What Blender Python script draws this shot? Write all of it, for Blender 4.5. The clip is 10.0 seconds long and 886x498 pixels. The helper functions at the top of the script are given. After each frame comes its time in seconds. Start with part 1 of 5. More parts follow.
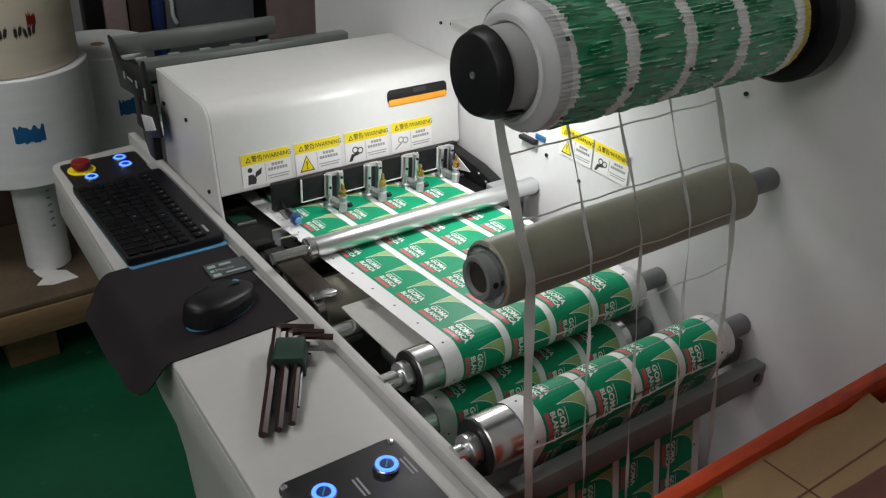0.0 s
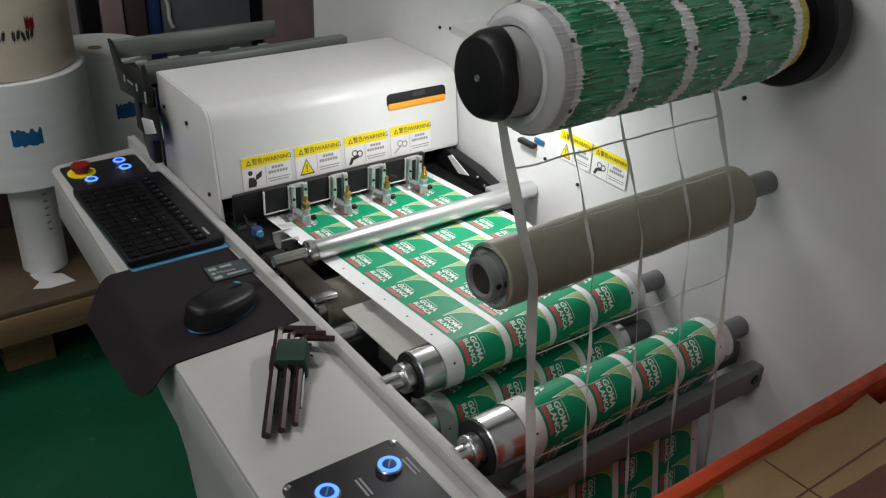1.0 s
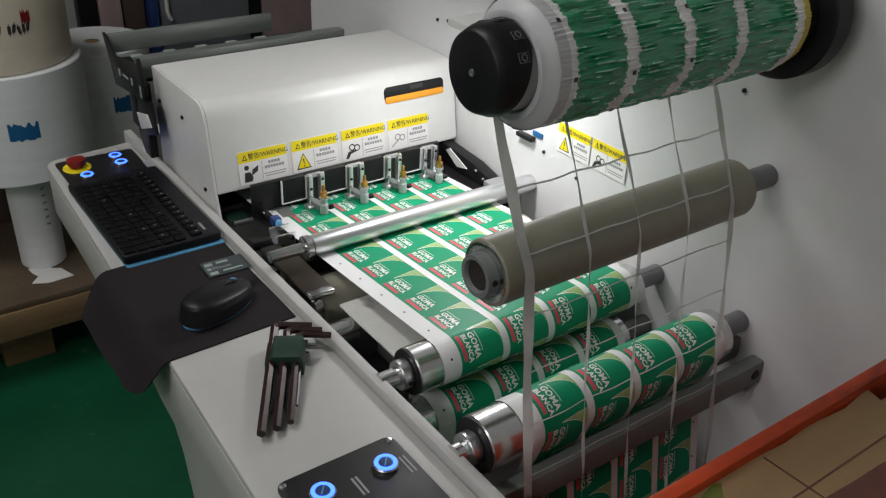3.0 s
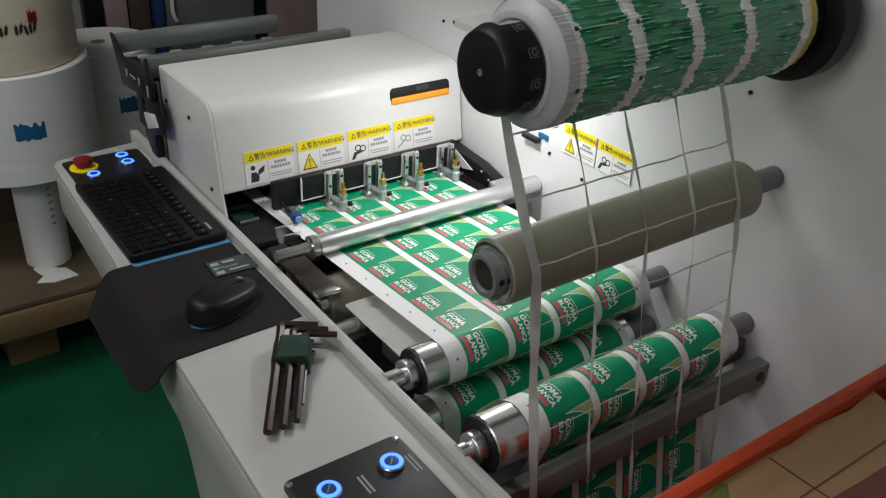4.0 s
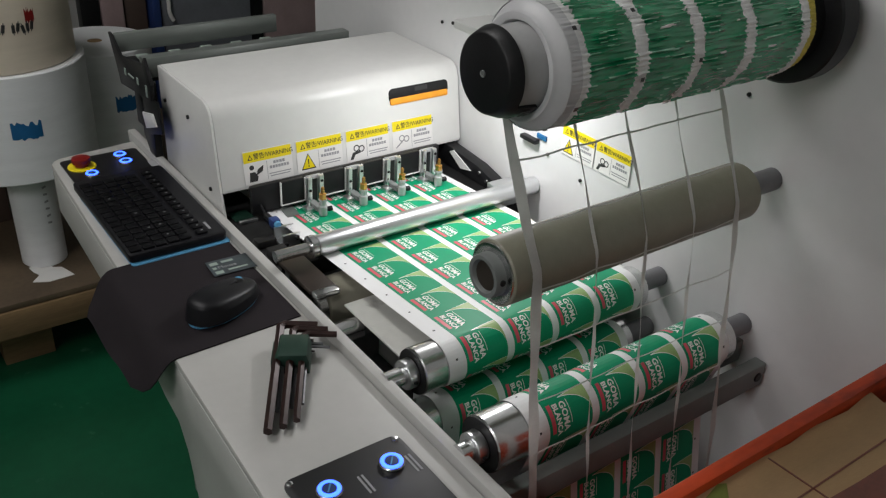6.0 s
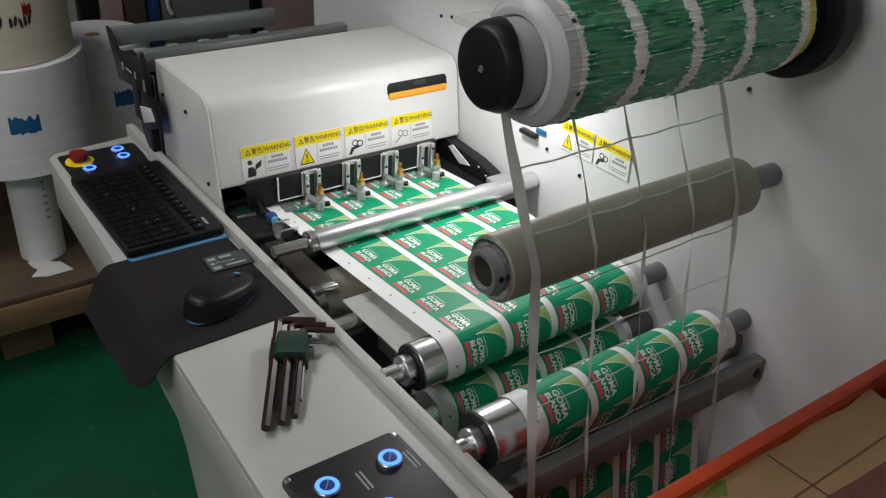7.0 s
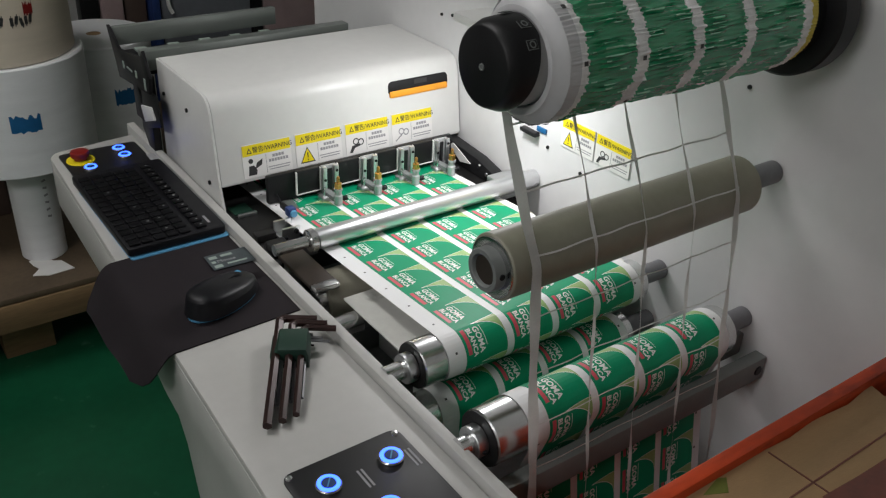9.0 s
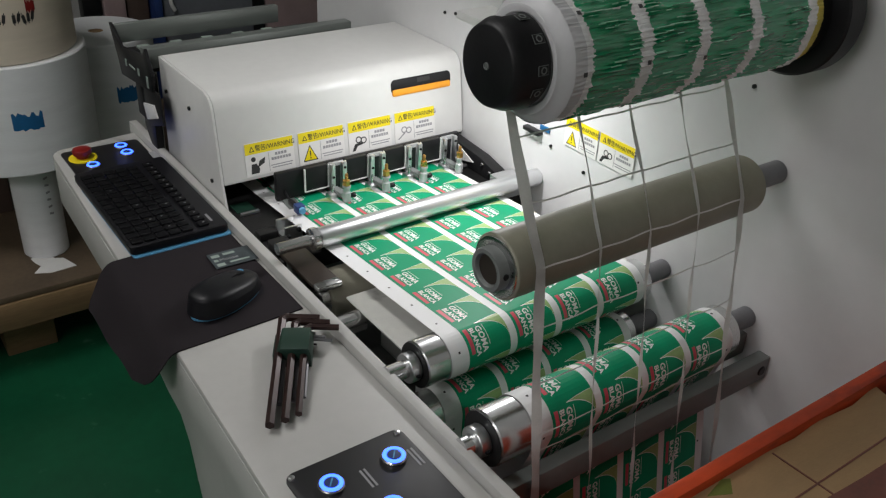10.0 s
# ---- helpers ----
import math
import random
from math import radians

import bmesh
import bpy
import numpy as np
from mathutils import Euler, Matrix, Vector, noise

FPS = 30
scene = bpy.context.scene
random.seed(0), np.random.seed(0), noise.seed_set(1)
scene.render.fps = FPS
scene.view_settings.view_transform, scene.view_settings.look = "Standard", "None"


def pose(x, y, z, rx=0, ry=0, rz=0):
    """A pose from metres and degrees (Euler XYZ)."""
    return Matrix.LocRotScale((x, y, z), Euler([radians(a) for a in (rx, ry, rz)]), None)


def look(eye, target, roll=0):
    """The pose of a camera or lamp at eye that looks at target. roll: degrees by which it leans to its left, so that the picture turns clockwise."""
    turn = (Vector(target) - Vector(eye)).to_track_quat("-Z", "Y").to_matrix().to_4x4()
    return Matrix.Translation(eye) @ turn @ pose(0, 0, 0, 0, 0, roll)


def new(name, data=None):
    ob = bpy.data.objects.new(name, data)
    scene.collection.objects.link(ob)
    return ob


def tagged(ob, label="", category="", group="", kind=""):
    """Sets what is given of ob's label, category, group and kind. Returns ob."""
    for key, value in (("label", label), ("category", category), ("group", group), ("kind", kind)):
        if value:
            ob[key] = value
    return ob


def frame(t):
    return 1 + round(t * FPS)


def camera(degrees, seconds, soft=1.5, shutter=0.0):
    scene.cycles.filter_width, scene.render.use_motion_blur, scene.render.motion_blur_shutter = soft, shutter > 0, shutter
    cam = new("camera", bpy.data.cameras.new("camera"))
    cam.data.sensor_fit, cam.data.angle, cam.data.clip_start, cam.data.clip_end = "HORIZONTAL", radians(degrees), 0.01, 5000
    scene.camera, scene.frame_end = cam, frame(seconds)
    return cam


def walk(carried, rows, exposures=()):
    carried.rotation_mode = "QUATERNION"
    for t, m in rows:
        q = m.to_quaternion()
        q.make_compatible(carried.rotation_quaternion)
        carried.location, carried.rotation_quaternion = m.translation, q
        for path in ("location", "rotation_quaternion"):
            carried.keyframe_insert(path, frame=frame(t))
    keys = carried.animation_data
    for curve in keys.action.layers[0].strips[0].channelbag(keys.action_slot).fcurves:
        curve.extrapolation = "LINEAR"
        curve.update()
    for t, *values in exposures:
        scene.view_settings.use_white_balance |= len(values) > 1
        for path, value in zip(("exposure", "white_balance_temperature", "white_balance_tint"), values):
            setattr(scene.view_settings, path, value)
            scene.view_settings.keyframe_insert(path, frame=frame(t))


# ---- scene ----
cam = camera(53.2, 10.0, soft=1.25)

PATH = [
    (0, (-0.47, -0.624, 1.634), (0.565, 0.778, 0.652), 2.6),
    (0.5, (-0.477, -0.625, 1.633), (0.568, 0.775, 0.66), 2.8),
    (1, (-0.483, -0.625, 1.634), (0.567, 0.773, 0.663), 2.9),
    (1.5, (-0.481, -0.624, 1.634), (0.568, 0.771, 0.658), 2.8),
    (2, (-0.482, -0.623, 1.632), (0.567, 0.771, 0.655), 2.9),
    (2.5, (-0.471, -0.619, 1.634), (0.572, 0.771, 0.645), 2.6),
    (4, (-0.477, -0.62, 1.632), (0.561, 0.778, 0.649), 2.8),
    (4.5, (-0.483, -0.618, 1.634), (0.561, 0.778, 0.653), 3.0),
    (5, (-0.485, -0.619, 1.635), (0.564, 0.774, 0.655), 3.2),
    (5.5, (-0.486, -0.619, 1.633), (0.564, 0.774, 0.656), 3.2),
    (7, (-0.48, -0.615, 1.633), (0.566, 0.77, 0.639), 3.2),
    (7.5, (-0.482, -0.617, 1.632), (0.563, 0.771, 0.641), 3.2),
    (8, (-0.486, -0.617, 1.633), (0.565, 0.768, 0.643), 3.3),
    (8.5, (-0.483, -0.617, 1.632), (0.568, 0.767, 0.643), 3.4),
    (9, (-0.481, -0.616, 1.633), (0.563, 0.769, 0.636), 3.1),
    (9.5, (-0.481, -0.615, 1.632), (0.56, 0.771, 0.635), 3.2),
    (10, (-0.481, -0.612, 1.633), (0.559, 0.772, 0.632), 3.2),
]
walk(cam, [(t, look(eye, target, roll)) for t, eye, target, roll in PATH])

# exposure and world
scene.view_settings.exposure = 0.0
world = bpy.data.worlds.new("room_dark")
scene.world = world
world.use_nodes = True
world.node_tree.nodes["Background"].inputs[0].default_value = (0.5, 0.52, 0.56, 1)
world.node_tree.nodes["Background"].inputs[1].default_value = 0.05


def area_lamp(name, loc, target, sx, sy, watts, colour):
    d = bpy.data.lights.new(name, "AREA")
    d.shape, d.size, d.size_y, d.energy, d.color = "RECTANGLE", sx, sy, watts, colour
    ob = new(name, d)
    ob.matrix_world = look(loc, target)
    return ob


# ceiling tubes of the workshop, and the LED work lamp over the cutting table
area_lamp("ceiling_light_lamp", (-2.3, -0.75, 2.86), (-2.3, -0.75, 0), 0.3, 1.2, 25, (1.0, 0.98, 1.0))
area_lamp("ceiling_light_lamp", (-0.7, 1.05, 2.86), (-0.7, 1.05, 0), 0.3, 1.2, 11, (1.0, 0.985, 0.985))
area_lamp("work_lamp_led", (0.345, 0.405, 1.262), (0.31, 0.405, 0.98), 0.03, 0.06, 1.38, (1.0, 0.985, 1.0))


# ---- materials ----
def mat(name, col, rough=0.5, metal=0.0, var=0.12, scale=8.0, bump=0.0, bscale=200.0, spec=0.5, coat=0.0, stretch=(1, 1, 1), dirt=None, rand=0.0, trans=0.0):
    """A node material: base colour varied at two scales, roughness varied, fine relief."""
    m = bpy.data.materials.new(name)
    m.use_nodes = True
    nt = m.node_tree
    N, L = nt.nodes, nt.links
    b = N["Principled BSDF"]
    b.inputs["Metallic"].default_value = metal
    b.inputs["Specular IOR Level"].default_value = spec
    b.inputs["Coat Weight"].default_value = coat
    b.inputs["Transmission Weight"].default_value = trans
    tc = N.new("ShaderNodeTexCoord")
    mp = N.new("ShaderNodeMapping")
    mp.inputs["Scale"].default_value = stretch
    L.new(tc.outputs["Object"], mp.inputs["Vector"])
    n1 = N.new("ShaderNodeTexNoise")
    n1.inputs["Scale"].default_value, n1.inputs["Detail"].default_value = scale, 6
    n2 = N.new("ShaderNodeTexNoise")
    n2.inputs["Scale"].default_value, n2.inputs["Detail"].default_value = scale * 11, 3
    L.new(mp.outputs[0], n1.inputs["Vector"])
    L.new(mp.outputs[0], n2.inputs["Vector"])
    add = N.new("ShaderNodeMath")
    add.operation = "MULTIPLY_ADD"
    add.inputs[1].default_value = 0.35
    L.new(n2.outputs["Fac"], add.inputs[0])
    L.new(n1.outputs["Fac"], add.inputs[2])
    ramp = N.new("ShaderNodeValToRGB")
    lo = [max(0.0, c * (1 - var)) for c in col]
    hi = [min(1.0, c * (1 + var)) for c in col]
    ramp.color_ramp.elements[0].position, ramp.color_ramp.elements[0].color = 0.45, (*lo, 1)
    ramp.color_ramp.elements[1].position, ramp.color_ramp.elements[1].color = 0.9, (*hi, 1)
    L.new(add.outputs[0], ramp.inputs[0])
    out = ramp.outputs[0]
    if dirt:
        n3 = N.new("ShaderNodeTexNoise")
        n3.inputs["Scale"].default_value, n3.inputs["Detail"].default_value = dirt[2], 8
        L.new(mp.outputs[0], n3.inputs["Vector"])
        r3 = N.new("ShaderNodeValToRGB")
        r3.color_ramp.elements[0].position, r3.color_ramp.elements[1].position = dirt[1], dirt[1] + 0.08
        L.new(n3.outputs["Fac"], r3.inputs[0])
        mx = N.new("ShaderNodeMix")
        mx.data_type = "RGBA"
        L.new(r3.outputs[0], mx.inputs["Factor"])
        L.new(out, mx.inputs["A"])
        mx.inputs["B"].default_value = (*dirt[0], 1)
        out = mx.outputs["Result"]
    if rand:
        oi = N.new("ShaderNodeObjectInfo")
        hs = N.new("ShaderNodeHueSaturation")
        mr = N.new("ShaderNodeMapRange")
        mr.inputs["To Min"].default_value, mr.inputs["To Max"].default_value = 1 - rand, 1 + rand
        L.new(oi.outputs["Random"], mr.inputs["Value"])
        L.new(mr.outputs[0], hs.inputs["Value"])
        L.new(out, hs.inputs["Color"])
        out = hs.outputs[0]
    L.new(out, b.inputs["Base Color"])
    rr = N.new("ShaderNodeMapRange")
    rr.inputs["To Min"].default_value, rr.inputs["To Max"].default_value = max(0.02, rough - 0.08), min(1.0, rough + 0.1)
    L.new(n1.outputs["Fac"], rr.inputs["Value"])
    L.new(rr.outputs[0], b.inputs["Roughness"])
    if bump:
        n4 = N.new("ShaderNodeTexNoise")
        n4.inputs["Scale"].default_value = bscale
        L.new(mp.outputs[0], n4.inputs["Vector"])
        bp = N.new("ShaderNodeBump")
        bp.inputs["Strength"].default_value, bp.inputs["Distance"].default_value = bump, 0.001
        L.new(n4.outputs["Fac"], bp.inputs["Height"])
        L.new(bp.outputs[0], b.inputs["Normal"])
    return m


def glow(name, col, power):
    m = bpy.data.materials.new(name)
    m.use_nodes = True
    b = m.node_tree.nodes["Principled BSDF"]
    b.inputs["Base Color"].default_value = (*col, 1)
    b.inputs["Emission Color"].default_value = (*col, 1)
    b.inputs["Emission Strength"].default_value = power
    return m


M_WHITE = mat("white_powder_coat", (0.68, 0.68, 0.66), 0.38, 0, 0.05, 5, 0.15, 900)
M_CONSOLE = mat("console_paint", (0.44, 0.435, 0.415), 0.45, 0, 0.06, 6, 0.15, 900)
M_PLATE = mat("plate_paint", (0.66, 0.66, 0.66), 0.42, 0, 0.05, 4, 0.12, 700)
M_STEEL = mat("polished_steel", (0.68, 0.68, 0.68), 0.24, 1, 0.08, 14, 0.05, 600, stretch=(0.2, 1, 1))
M_ALU = mat("brushed_aluminium", (0.72, 0.73, 0.74), 0.32, 1, 0.08, 20, 0.1, 800, stretch=(0.1, 1, 1))
M_RUBBER = mat("olive_grey_rubber", (0.24, 0.23, 0.175), 0.42, 0, 0.12, 9, 0.1, 300)
M_SHAFT = mat("grey_shaft", (0.19, 0.19, 0.2), 0.4, 0.5, 0.1, 20)
M_DARK = mat("black_plastic", (0.010, 0.010, 0.011), 0.42, 0, 0.3, 20, 0.1, 500, spec=0.3)
M_SATIN = mat("black_satin_panel", (0.004, 0.004, 0.005), 0.5, 0, 0.2, 20)
M_BLACKSTEEL = mat("black_oxide_steel", (0.018, 0.018, 0.018), 0.4, 0.3, 0.3, 18, spec=0.3)
M_TABLE = mat("grey_table_paint", (0.66, 0.66, 0.62), 0.5, 0, 0.1, 9, dirt=((0.18, 0.17, 0.15), 0.62, 10))
M_GREYBAR = mat("grey_bar_paint", (0.16, 0.172, 0.165), 0.5, 0, 0.12, 9, 0.1, 400)
M_FLOOR = mat("green_epoxy_floor", (0.0075, 0.090, 0.040), 0.34, 0, 0.22, 3, 0.1, 60, dirt=((0.10, 0.22, 0.15), 0.66, 9))
M_WALL = mat("room_wall", (0.55, 0.54, 0.52), 0.8, 0, 0.1, 2, 0.2, 60)
M_CEIL = mat("room_ceiling", (0.7, 0.7, 0.68), 0.9, 0, 0.05, 2)
M_PAPER = mat("white_label_paper", (0.76, 0.76, 0.76), 0.5, 0, 0.03, 12)
M_GREEN = mat("printed_green", (0.0, 0.27, 0.125), 0.48, 0, 0.10, 30, spec=0.3)
M_DKGREEN = mat("printed_dark_green", (0.002, 0.19, 0.09), 0.2, 0, 0.14, 30, coat=0.4)
M_LIME = mat("printed_lime", (0.30, 0.44, 0.17), 0.4, 0, 0.18, 40)
M_PINK = mat("printed_red", (0.60, 0.085, 0.12), 0.35, 0, 0.1, 40)
M_INK = mat("printed_white", (0.82, 0.83, 0.80), 0.3, 0, 0.04, 40)
M_MATRIX = mat("waste_matrix_paper", (0.74, 0.74, 0.72), 0.55, 0, 0.08, 40)
M_ROLLGREEN = mat("waste_green_film", (0.001, 0.25, 0.095), 0.16, 0, 0.25, 26, 0.2, 300, stretch=(1, 6, 6), coat=0.8)
M_ROLLWHITE = mat("waste_white_film", (0.78, 0.78, 0.77), 0.4, 0, 0.12, 40, 0.3, 200, stretch=(1, 5, 5))
M_CORE = mat("grey_paper_core", (0.42, 0.42, 0.42), 0.55, 0, 0.06, 20)
M_YELLOW = mat("yellow_sticker", (0.85, 0.68, 0.01), 0.4, 0, 0.04, 30)
M_STICK = mat("white_sticker", (0.78, 0.77, 0.75), 0.4, 0, 0.03, 30)
M_PRINT = mat("black_print", (0.03, 0.03, 0.03), 0.5, 0, 0.1, 30)
M_GREYPRINT = mat("grey_print", (0.30, 0.30, 0.31), 0.5, 0, 0.1, 30)
M_ORANGE = mat("orange_button", (0.85, 0.34, 0.02), 0.4, 0, 0.1, 30)
M_RED = mat("red_button", (0.22, 0.010, 0.008), 0.35, 0, 0.1, 30)
M_PAD = mat("mouse_pad_cloth", (0.015, 0.0115, 0.0138), 0.85, 0, 0.15, 12, 0.35, 1500, spec=0.25)
M_MOUSE = mat("mouse_plastic", (0.007, 0.007, 0.009), 0.42, 0, 0.15, 20, spec=0.28)
M_BLUE = mat("blue_trim", (0.10, 0.33, 0.55), 0.35, 0, 0.08, 30)
M_KEY = mat("key_plastic", (0.004, 0.004, 0.005), 0.5, 0, 0.2, 30, spec=0.16, rand=0.3)
M_BROWN = mat("burgundy_hex_steel", (0.026, 0.010, 0.008), 0.40, 0.3, 0.3, 40)
M_HEXCLIP = mat("dark_green_clip", (0.008, 0.035, 0.022), 0.45, 0, 0.15, 40)
M_BRASS = mat("brass", (0.62, 0.35, 0.10), 0.28, 1, 0.15, 60)
M_WOODRED = mat("orange_red_paint", (0.44, 0.046, 0.008), 0.45, 0, 0.35, 14, 0.3, 80, stretch=(0.35, 1, 1), dirt=((0.17, 0.016, 0.006), 0.56, 18))
M_CARD = mat("brown_cardboard", (0.31, 0.195, 0.095), 0.75, 0, 0.1, 10, 0.25, 260, stretch=(1, 3, 1))
M_TAPE = mat("clear_tape_brown", (0.13, 0.025, 0.010), 0.3, 0, 0.3, 16, coat=0.4)
M_ROLLPAPER = mat("white_paper_roll", (0.76, 0.77, 0.78), 0.6, 0, 0.05, 6, stretch=(1, 1, 6))
M_BEIGE = mat("cream_paper_roll", (0.66, 0.58, 0.47), 0.6, 0, 0.05, 6, stretch=(1, 1, 6))
M_BLUETAPE = mat("blue_tape", (0.01, 0.11, 0.27), 0.5, 0, 0.15, 30)
M_WOOD = mat("pallet_wood", (0.19, 0.12, 0.058), 0.7, 0, 0.3, 9, 0.5, 60, stretch=(0.3, 3, 3))
M_BOARD = mat("worn_plywood", (0.105, 0.074, 0.046), 0.6, 0, 0.25, 7, 0.3, 60)
M_NAVY = mat("navy_plastic", (0.02, 0.045, 0.16), 0.4, 0, 0.15, 14)
M_MAUVE = mat("mauve_cardboard", (0.34, 0.25, 0.25), 0.8, 0, 0.12, 10)
M_SLATE = mat("slate_box", (0.15, 0.16, 0.18), 0.6, 0, 0.15, 8)
M_GREENPCB = mat("pale_green_tape", (0.30, 0.36, 0.32), 0.4, 0, 0.15, 20)
M_BROWNPLATE = mat("dark_brown_plate", (0.035, 0.026, 0.02), 0.4, 0.2, 0.2, 20)
M_LIMEPRINT = mat("olive_green_print", (0.12, 0.14, 0.02), 0.6, 0, 0.2, 30)
M_ANOD = mat("grey_green_anodised", (0.20, 0.22, 0.205), 0.42, 0.4, 0.1, 20, stretch=(0.1, 1, 1))
M_DKBROWN = mat("dark_brown_card", (0.07, 0.045, 0.035), 0.7, 0, 0.15, 12)
M_CLEAR = mat("clear_acrylic_grey", (0.42, 0.43, 0.43), 0.15, 0.3, 0.15, 40)
M_TAG = mat("blue_grey_tag", (0.04, 0.052, 0.058), 0.4, 0, 0.4, 60)
M_LOWROLL = mat("beige_grey_rubber", (0.36, 0.345, 0.275), 0.45, 0, 0.1, 9, 0.1, 300)
G_BLUE = glow("blue_ring_glow", (0.03, 0.10, 1.0), 5.0)
G_LAMP = glow("lamp_glow", (1.0, 0.98, 0.95), 6.0)


# ---- mesh builders; all take world places ----
ORIGIN = {}


def thing(name, loc, label, category, group="", kind=""):
    ob = new(name)
    ob.location = loc
    ob.empty_display_size = 0.05
    ORIGIN[ob.name] = Vector(loc)
    return tagged(ob, label, category, group, kind)


def mesh_of(name, bm, mats, origin, smooth=True):
    if origin is not None:
        bmesh.ops.translate(bm, verts=bm.verts, vec=-origin)
    me = bpy.data.meshes.new(name)
    bm.to_mesh(me)
    bm.free()
    for m in (mats if isinstance(mats, (list, tuple)) else [mats]):
        me.materials.append(m)
    if smooth:
        me.polygons.foreach_set("use_smooth", [True] * len(me.polygons))
        me.set_sharp_from_angle(angle=radians(38))
    return me


def part(name, bm, mats, parent, label=""):
    """Links a bmesh as one mesh object under a thing or a part."""
    o = ORIGIN[parent.name]
    ob = new(name, mesh_of(name, bm, mats, o))
    ob.parent = parent
    ORIGIN[ob.name] = o
    return tagged(ob, label)


def single(name, bm, mats, loc, label, category, group="", kind=""):
    """A thing that is one mesh."""
    ob = new(name, mesh_of(name, bm, mats, Vector(loc)))
    ob.location = loc
    ORIGIN[ob.name] = Vector(loc)
    return tagged(ob, label, category, group, kind)


def box(x0, x1, y0, y1, z0, z1, bev=0.0, seg=2, bm=None):
    b = bmesh.new()
    bmesh.ops.create_cube(b, size=1)
    bmesh.ops.scale(b, vec=(x1 - x0, y1 - y0, z1 - z0), verts=b.verts)
    if bev:
        bmesh.ops.bevel(b, geom=b.edges[:], offset=bev, segments=seg, affect="EDGES", profile=0.5)
    bmesh.ops.translate(b, vec=((x0 + x1) / 2, (y0 + y1) / 2, (z0 + z1) / 2), verts=b.verts)
    return join(bm, b)


def join(a, b):
    if a is None:
        return b
    me = bpy.data.meshes.new("tmp")
    b.to_mesh(me)
    b.free()
    a.from_mesh(me)
    bpy.data.meshes.remove(me)
    return a


def turned(bm, m):
    bmesh.ops.transform(bm, matrix=m, verts=bm.verts)
    return bm


def lathe(profile, axis, centre, seg=40, bm=None, cap=True):
    """profile: (place along the axis, radius) rows; axis 'x', 'y' or 'z'; centre: the other two places."""
    b = bmesh.new()
    rings = []
    for a, r in profile:
        ring = []
        for i in range(seg):
            t = 2 * math.pi * i / seg
            c, s = r * math.cos(t), r * math.sin(t)
            if axis == "x":
                co = (a, centre[0] + c, centre[1] + s)
            elif axis == "y":
                co = (centre[0] + c, a, centre[1] + s)
            else:
                co = (centre[0] + c, centre[1] + s, a)
            ring.append(b.verts.new(co))
        rings.append(ring)
    for p, q in zip(rings, rings[1:]):
        for i in range(seg):
            j = (i + 1) % seg
            b.faces.new((p[i], p[j], q[j], q[i]))
    if cap:
        b.faces.new(rings[0][::-1])
        b.faces.new(rings[-1])
    bmesh.ops.recalc_face_normals(b, faces=b.faces)
    return join(bm, b)


def rod(a, c, r, seg=14, bm=None):
    """A round bar from a to c."""
    a, c = Vector(a), Vector(c)
    b = bmesh.new()
    bmesh.ops.create_cone(b, cap_ends=True, segments=seg, radius1=r, radius2=r, depth=(c - a).length)
    turned(b, Matrix.Translation((a + c) / 2) @ (c - a).to_track_quat("Z", "Y").to_matrix().to_4x4())
    return join(bm, b)


def prism(pts, x0, x1, bev=0.0, axis="x", bm=None):
    """An outline in the plane across the axis, drawn out from x0 to x1."""
    b = bmesh.new()
    mk = {"x": lambda u, v, w: (w, u, v), "y": lambda u, v, w: (u, w, v), "z": lambda u, v, w: (u, v, w)}[axis]
    lo = [b.verts.new(mk(u, v, x0)) for u, v in pts]
    hi = [b.verts.new(mk(u, v, x1)) for u, v in pts]
    n = len(pts)
    f0 = b.faces.new(lo)
    f1 = b.faces.new(hi)
    for i in range(n):
        b.faces.new((lo[i], lo[(i + 1) % n], hi[(i + 1) % n], hi[i]))
    bmesh.ops.recalc_face_normals(b, faces=b.faces)
    if bev:
        es = [e for e in b.edges if f0 in e.link_faces or f1 in e.link_faces]
        bmesh.ops.bevel(b, geom=es, offset=bev, segments=2, affect="EDGES", profile=0.5)
    return join(bm, b)


def rounded(x0, x1, y0, y1, r, n=5):
    """A rectangle's outline with round corners."""
    pts = []
    for cx, cy, a0 in ((x1 - r, y1 - r, 0), (x0 + r, y1 - r, 90), (x0 + r, y0 + r, 180), (x1 - r, y0 + r, 270)):
        for i in range(n + 1):
            a = radians(a0 + 90 * i / n)
            pts.append((cx + r * math.cos(a), cy + r * math.sin(a)))
    return pts


def lettering(text, size, m, depth=0.0002, bold=0.0):
    """Built-in font as a bmesh, at the pose m (text runs along its x)."""
    c = bpy.data.curves.new("text", "FONT")
    c.body, c.size, c.extrude, c.resolution_u = text, size, depth, 2
    c.offset = bold
    c.align_x, c.align_y = "LEFT", "BOTTOM_BASELINE"
    ob = bpy.data.objects.new("text", c)
    scene.collection.objects.link(ob)
    bpy.context.view_layer.update()
    me = bpy.data.meshes.new_from_object(ob.evaluated_get(bpy.context.evaluated_depsgraph_get()))
    bpy.data.objects.remove(ob)
    bm = bmesh.new()
    bm.from_mesh(me)
    bpy.data.meshes.remove(me)
    return turned(bm, m)


